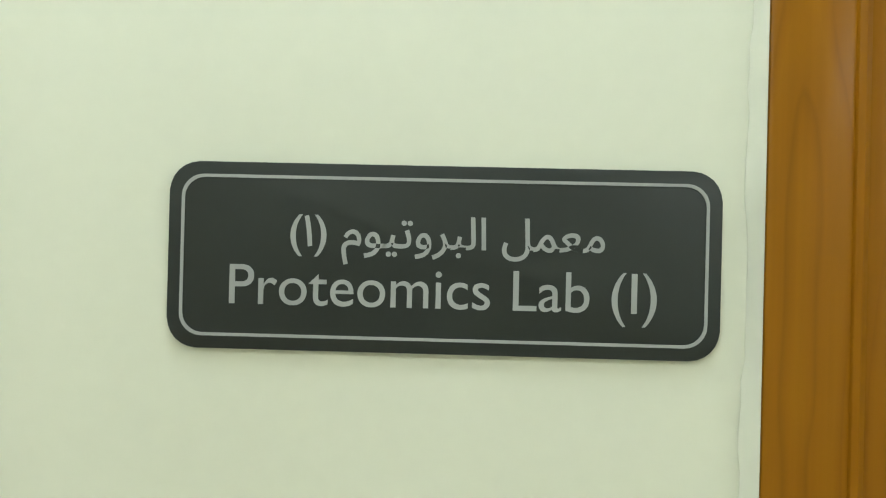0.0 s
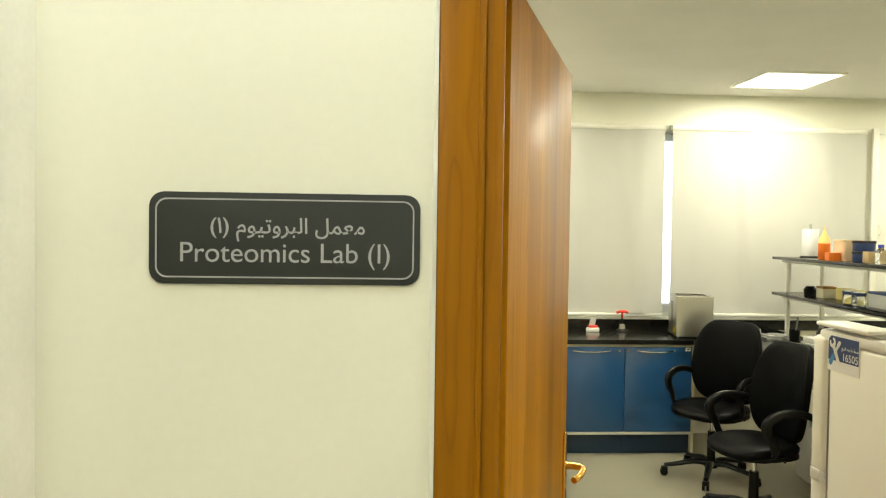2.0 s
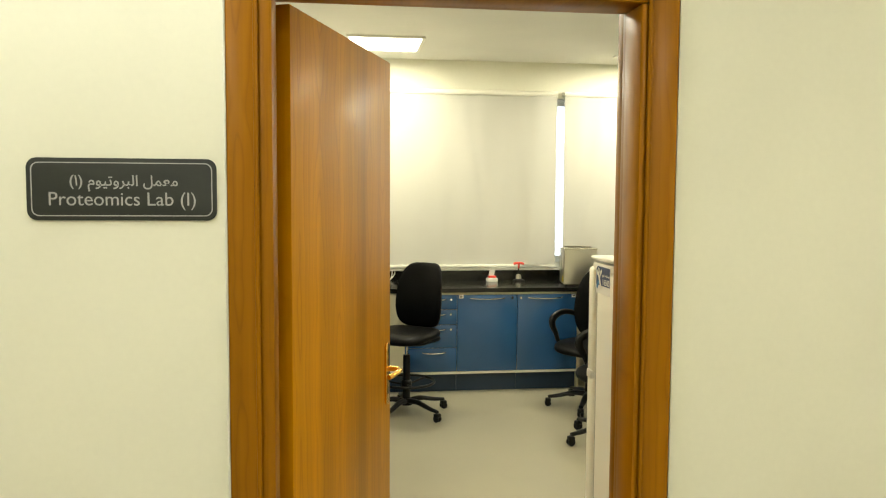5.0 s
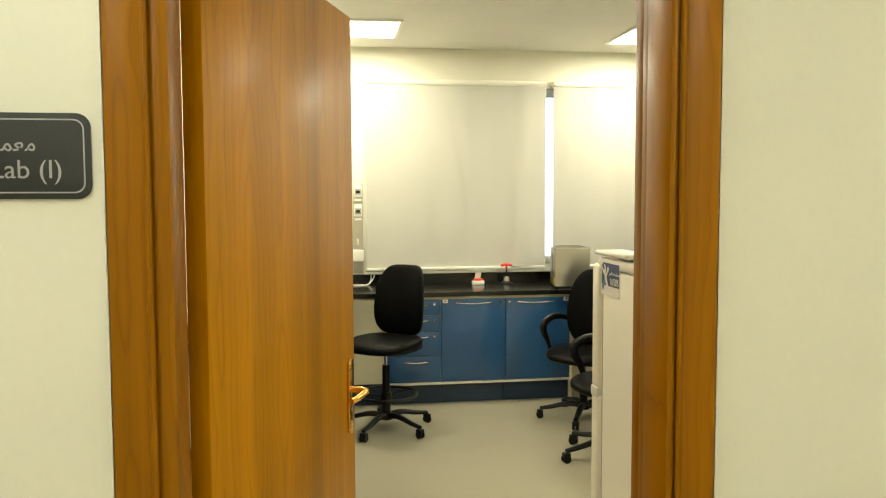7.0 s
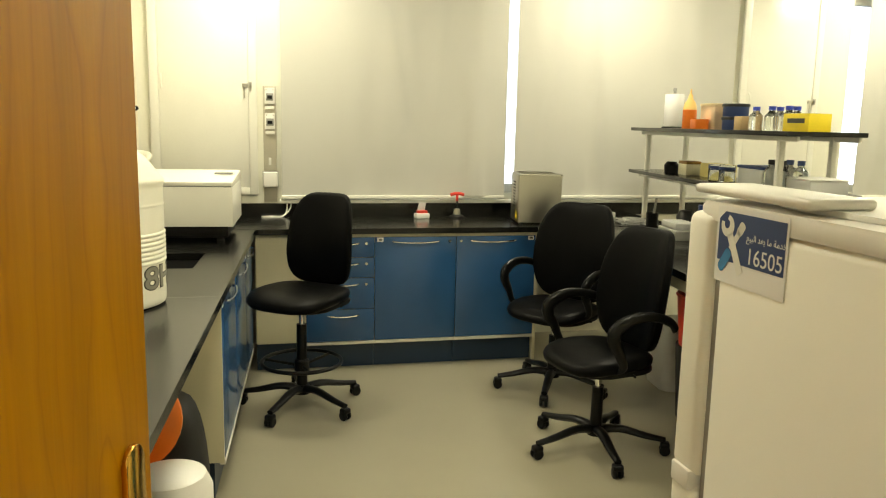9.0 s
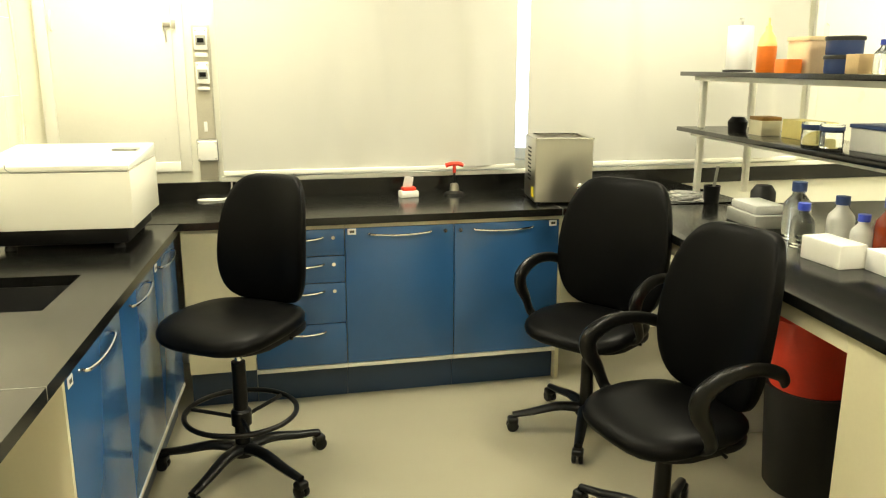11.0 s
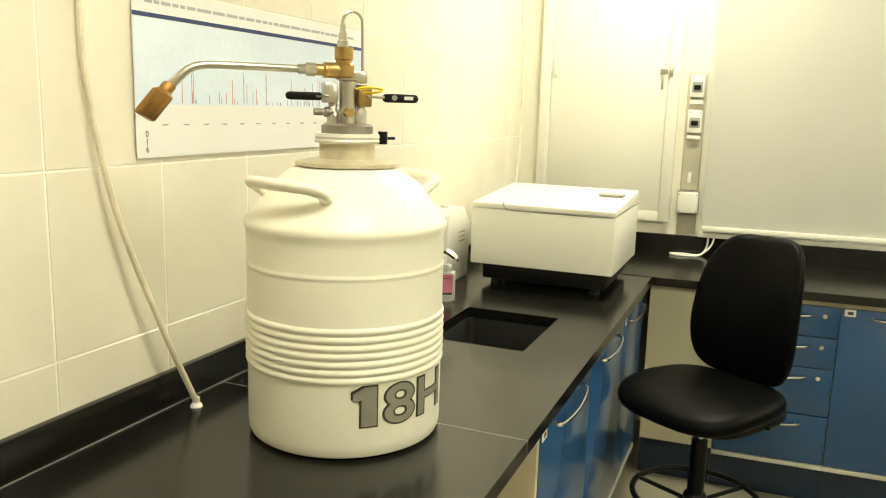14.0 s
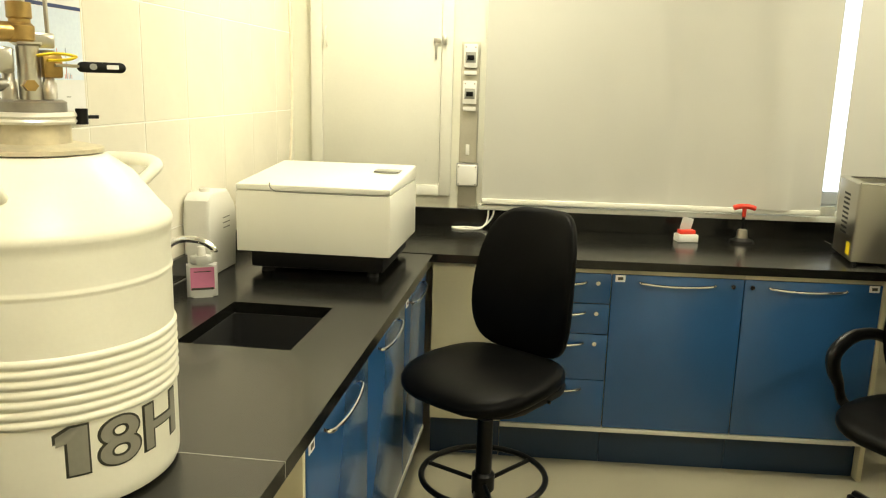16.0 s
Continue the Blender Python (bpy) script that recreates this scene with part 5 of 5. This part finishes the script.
rl = on_shelf("paper_roll", 0.66, 2.80, TS, "white paper towel roll standing on its holder", "paper roll")
part("roll", lathe(B(), [(0.018, 0.012), (0.062, 0.012), (0.064, 0.016), (0.064, 0.225), (0.062, 0.23), (0.018, 0.23)], 28), M_PAPER, rl)
part("stand", lathe(B(), [(0, 0), (0.075, 0), (0.075, 0.010), (0, 0.011)], 28), M_DARK, rl)
part("rod", lathe(B(), [(0, 0.01), (0.010, 0.01), (0.010, 0.25), (0.014, 0.252), (0.012, 0.27), (0, 0.272)], 12), M_GREYP, rl)
sq = on_shelf("squeeze_bottle", 0.62, 2.46, TS, "orange squeeze bottle with pale yellow shoulder", "squeeze bottle")
part("body", lathe(B(), [(0, 0), (0.040, 0), (0.044, 0.006), (0.044, 0.12), (0, 0.12)], 24), M_ORANGE, sq)
part("shoulder", lathe(B(), [(0, 0.12), (0.044, 0.12), (0.036, 0.16), (0.016, 0.19), (0.014, 0.21), (0.006, 0.22), (0.005, 0.25), (0, 0.25)], 24), material("pale_yellow_plastic", (0.78, 0.50, 0.16), 0.4), sq)
tb = on_shelf("plastic_tub", 0.64, 2.12, TS, "pale plastic tub with orange lid band", "tub")
part("body", slab(B(), round_rect(0.15, 0.17, 0.02), 0.0, 0.135, 0.006), material("peach_plastic", (0.78, 0.58, 0.36), 0.45), tb)
part("lid", slab(B(), round_rect(0.158, 0.178, 0.02), 0.1352, 0.152, 0.004), material("pale_peach_lid", (0.80, 0.64, 0.38), 0.45), tb)
part("orange_band", slab(B(), round_rect(0.085, 0.09, 0.015), 0.0, 0.058, 0.004, pose(-0.125, -0.03, 0)), M_ORANGE, tb, "orange box")
for k in range(2):
    jr = on_shelf("dark_jar", 0.64, 1.90, TS + 0.074 * k, "dark navy plastic jar with lid on the rack", "jar", "dark jars")
    part("body", lathe(B(), [(0, 0), (0.068, 0), (0.071, 0.005), (0.071, 0.056), (0, 0.056)], 28), M_NAVY, jr)
    part("lid", lathe(B(), [(0, 0.0562), (0.076, 0.0562), (0.076, 0.070), (0.070, 0.0738), (0, 0.0738)], 28), M_DARK, jr)
bx = on_shelf("cork_box", 0.62, 1.75, TS, "small light brown carton on the rack", "carton")
part("carton", box(B(), (-0.045, -0.04, 0.0), (0.045, 0.04, 0.075), 0.003), material("brown_card", (0.50, 0.36, 0.18), 0.8), bx)
for k in range(5):
    bottle(0.60 + 0.09 * (k % 2), 1.60 - 0.078 * k, TS, 0.036, 0.125, M_CLEAR, M_BCAP, "clear glass reagent bottle with blue screw cap")
yb = on_shelf("glove_box", 0.60, 1.145, TS, "bright yellow glove box with dark print", "box", turn=4)
part("carton", box(B(), (-0.06, -0.11, 0.0), (0.06, 0.085, 0.085), 0.003), M_YELLOW, yb)
part("print", box(B(), (-0.0612, -0.08, 0.040), (-0.0603, 0.05, 0.062)), M_OUTLINE, yb)
part("slot", box(B(), (-0.03, -0.07, 0.0852), (0.03, 0.05, 0.0862)), M_DARK, yb)
# middle shelf
cm = on_shelf("black_clamp", 0.60, 2.64, MS, "black rubber bung lying on the shelf", "bung")
part("bung", lathe(B(), [(0, 0), (0.045, 0), (0.05, 0.05), (0.03, 0.075), (0, 0.075)], 20), M_BLACKP, cm)
crt = on_shelf("small_carton", 0.64, 2.45, MS, "small red and cream carton on the shelf", "carton")
part("carton", box(B(), (-0.05, -0.06, 0), (0.05, 0.06, 0.07), 0.002), M_CREAM, crt)
part("flap", box(B(), (-0.05, -0.06, 0.0702), (0.05, 0.06, 0.088), 0.002), M_COPPER, crt)
yt = on_shelf("yellow_rack", 0.70, 2.18, MS, "long pale yellow tube rack on the shelf", "tube rack")
part("rack", box(B(), (-0.05, -0.14, 0), (0.05, 0.14, 0.085), 0.004), material("pale_yellow_rack", (0.70, 0.60, 0.22), 0.5), yt)
for k, v in enumerate((1.96, 1.83)):
    bk = on_shelf("glass_beaker", 0.58, v, MS, "clear glass beaker with dark rim on the shelf", "beaker", "beakers on the shelf")
    part("glass", lathe(B(), [(0.0, 0.0), (0.044, 0.0), (0.046, 0.004), (0.046, 0.09), (0.049, 0.094), (0.045, 0.094), (0.043, 0.006), (0, 0.005)], 24), M_CLEAR, bk)
    part("band", lathe(B(), [(0.0465, 0.07), (0.0475, 0.07), (0.0475, 0.086), (0.0465, 0.086)], 24), M_NAVY, bk)
tr = on_shelf("storage_box", 0.68, 1.60, MS, "frosted storage box with dark blue lid on the shelf", "storage box")
part("box", box(B(), (-0.09, -0.13, 0), (0.09, 0.13, 0.09), 0.006), M_FROST, tr)
part("lid", box(B(), (-0.095, -0.135, 0.0902), (0.095, 0.135, 0.105), 0.004), M_NAVY, tr)
for k in range(4):
    bottle(0.58 + 0.10 * (k % 2), 1.37 - 0.10 * (k // 2), MS, 0.036, 0.15, M_CLEAR, M_NAVY if k % 2 else M_DARK, "clear glass bottle with dark cap")
ob_ = on_shelf("storage_box", 0.69, 1.15, MS, "shallow frosted storage box on the shelf", "storage box")
part("box", box(B(), (-0.10, -0.11, 0), (0.10, 0.11, 0.065), 0.006), M_FROST, ob_)
part("rim", box(B(), (-0.105, -0.115, 0.0652), (0.105, 0.115, 0.073), 0.003), M_PLAST, ob_)

# island worktop
bottle(0.36, 1.62, 0.9, 0.045, 0.17, M_CLEAR, M_BCAP, "clear glass reagent bottle with blue screw cap")
bottle(0.42, 1.76, 0.9, 0.055, 0.23, M_CLEAR, M_NAVY, "tall clear glass bottle with navy cap")
bottle(0.49, 1.58, 0.9, 0.050, 0.20, M_FROST, M_NAVY, "frosted bottle with navy cap")
bottle(0.47, 1.42, 0.9, 0.042, 0.16, M_FROST, M_BCAP, "frosted bottle with blue cap")
bottle(0.53, 1.36, 0.9, 0.052, 0.23, M_AMBER, M_BCAP, "amber glass bottle with blue screw cap")
wbx = on_shelf("white_box", 0.32, 1.36, 0.9, "small white plastic box on the black worktop", "box", turn=6)
part("box", box(B(), (-0.055, -0.10, 0), (0.055, 0.10, 0.085), 0.005, 2), M_PLAST, wbx)
w2 = on_shelf("white_box", 0.42, 1.20, 0.9, "white carton with printed label on the worktop", "box")
part("box", box(B(), (-0.045, -0.06, 0), (0.045, 0.06, 0.075), 0.003), M_PAPER, w2)
bk2 = on_shelf("dark_case", 0.76, 0.95, 0.9, "low dark plastic case on the black worktop", "case")
part("case", box(B(), (-0.13, -0.14, 0), (0.16, 0.14, 0.062), 0.008, 2), M_BLACKP, bk2)
fl = on_shelf("crumpled_foil", 0.42, 0.78, 0.9, "crumpled sheet of aluminium foil on the worktop", "foil")
fo = B()
bmesh.ops.create_icosphere(fo, subdivisions=4, radius=0.07)
for v in fo.verts:
    v.co *= 1 + 0.35 * noise.noise(v.co * 28) + 0.2 * noise.noise(v.co * 60)
    v.co.z = max(0.0, v.co.z * 0.6 + 0.035)
part("foil", fo, M_CHROME, fl, smooth=False)
ht = on_shelf("heating_block", 0.40, 2.05, 0.9, "low grey instrument with black lid on the worktop", "instrument")
part("body", box(B(), (-0.06, -0.12, 0.0), (0.10, 0.14, 0.06), 0.008, 2), M_GREYP, ht)
part("lid", box(B(), (-0.05, -0.10, 0.0602), (0.09, 0.12, 0.10), 0.01, 2), M_FROST, ht)
bkj = on_shelf("dark_jar", 0.52, 2.20, 0.9, "dark glass jar on the worktop beside the rack", "jar", "dark jars")
part("body", lathe(B(), [(0, 0), (0.05, 0), (0.055, 0.01), (0.055, 0.12), (0.035, 0.15), (0, 0.155)], 24), M_DARK, bkj)
cbl = on_shelf("cable_bundle", 0.38, 2.72, 0.9, "tangled bundle of thin grey cables on the worktop", "cables")
rng = random.Random(9)
for k in range(9):
    pts = [(rng.uniform(-0.14, 0.14), rng.uniform(-0.12, 0.12), 0.006 + 0.008 * rng.random() + 0.003 * k) for _ in range(7)]
    part("cable", sweep(B(), smooth_path(pts), 0.0035, 6), M_PLAST if k % 3 == 0 else M_GREYP, cbl)
kb = thing("power_strip", pose(2.80, 5.28, 0.90, 0, 0, 4), "white power strip lying on the worktop", "power strip")
part("body", box(B(), (-0.16, -0.025, 0), (0.16, 0.025, 0.035), 0.006, 2), M_PLAST, kb)
sp2 = on_shelf("spatula", 0.47, 2.60, 0.9, "tall pale spatula standing in a dark cup", "spatula")
part("cup", lathe(B(), [(0, 0), (0.038, 0), (0.042, 0.09), (0.038, 0.09), (0.034, 0.005), (0, 0.005)], 20), M_BLACKP, sp2)
part("blade", box(B(), (-0.008, -0.002, 0.006), (0.008, 0.002, 0.19), 0.001, m=pose(0, 0, 0, 0, 7, 0)), M_GREYP, sp2)

# ---- tiles of the left wall ----
TW, TH = 0.297, 0.357
tile_mesh = bpy.data.meshes.new("tile")
tbm = box(B(), (-0.0021, -TW / 2 + 0.0022, -TH / 2 + 0.0022), (0.0, TW / 2 - 0.0022, TH / 2 - 0.0022), 0.0009, 1)
tbm.to_mesh(tile_mesh)
tbm.free()
tile_mesh.materials.append(M_TILE)
rng = random.Random(2)
for r_ in range(6):
    for c_ in range(20):
        vv, zz = 2.562 - 8 * TW + TW * (c_ + 0.5), 1.082 - TH + TH * (r_ + 0.5)
        if zz + TH / 2 > H or vv - TW / 2 < 0.05 or vv + TW / 2 > 5.85:
            continue
        o = new("tile", tile_mesh)
        o.parent = left
        o.matrix_world = ML @ pose(rng.uniform(-0.0002, 0.0003), vv, zz)
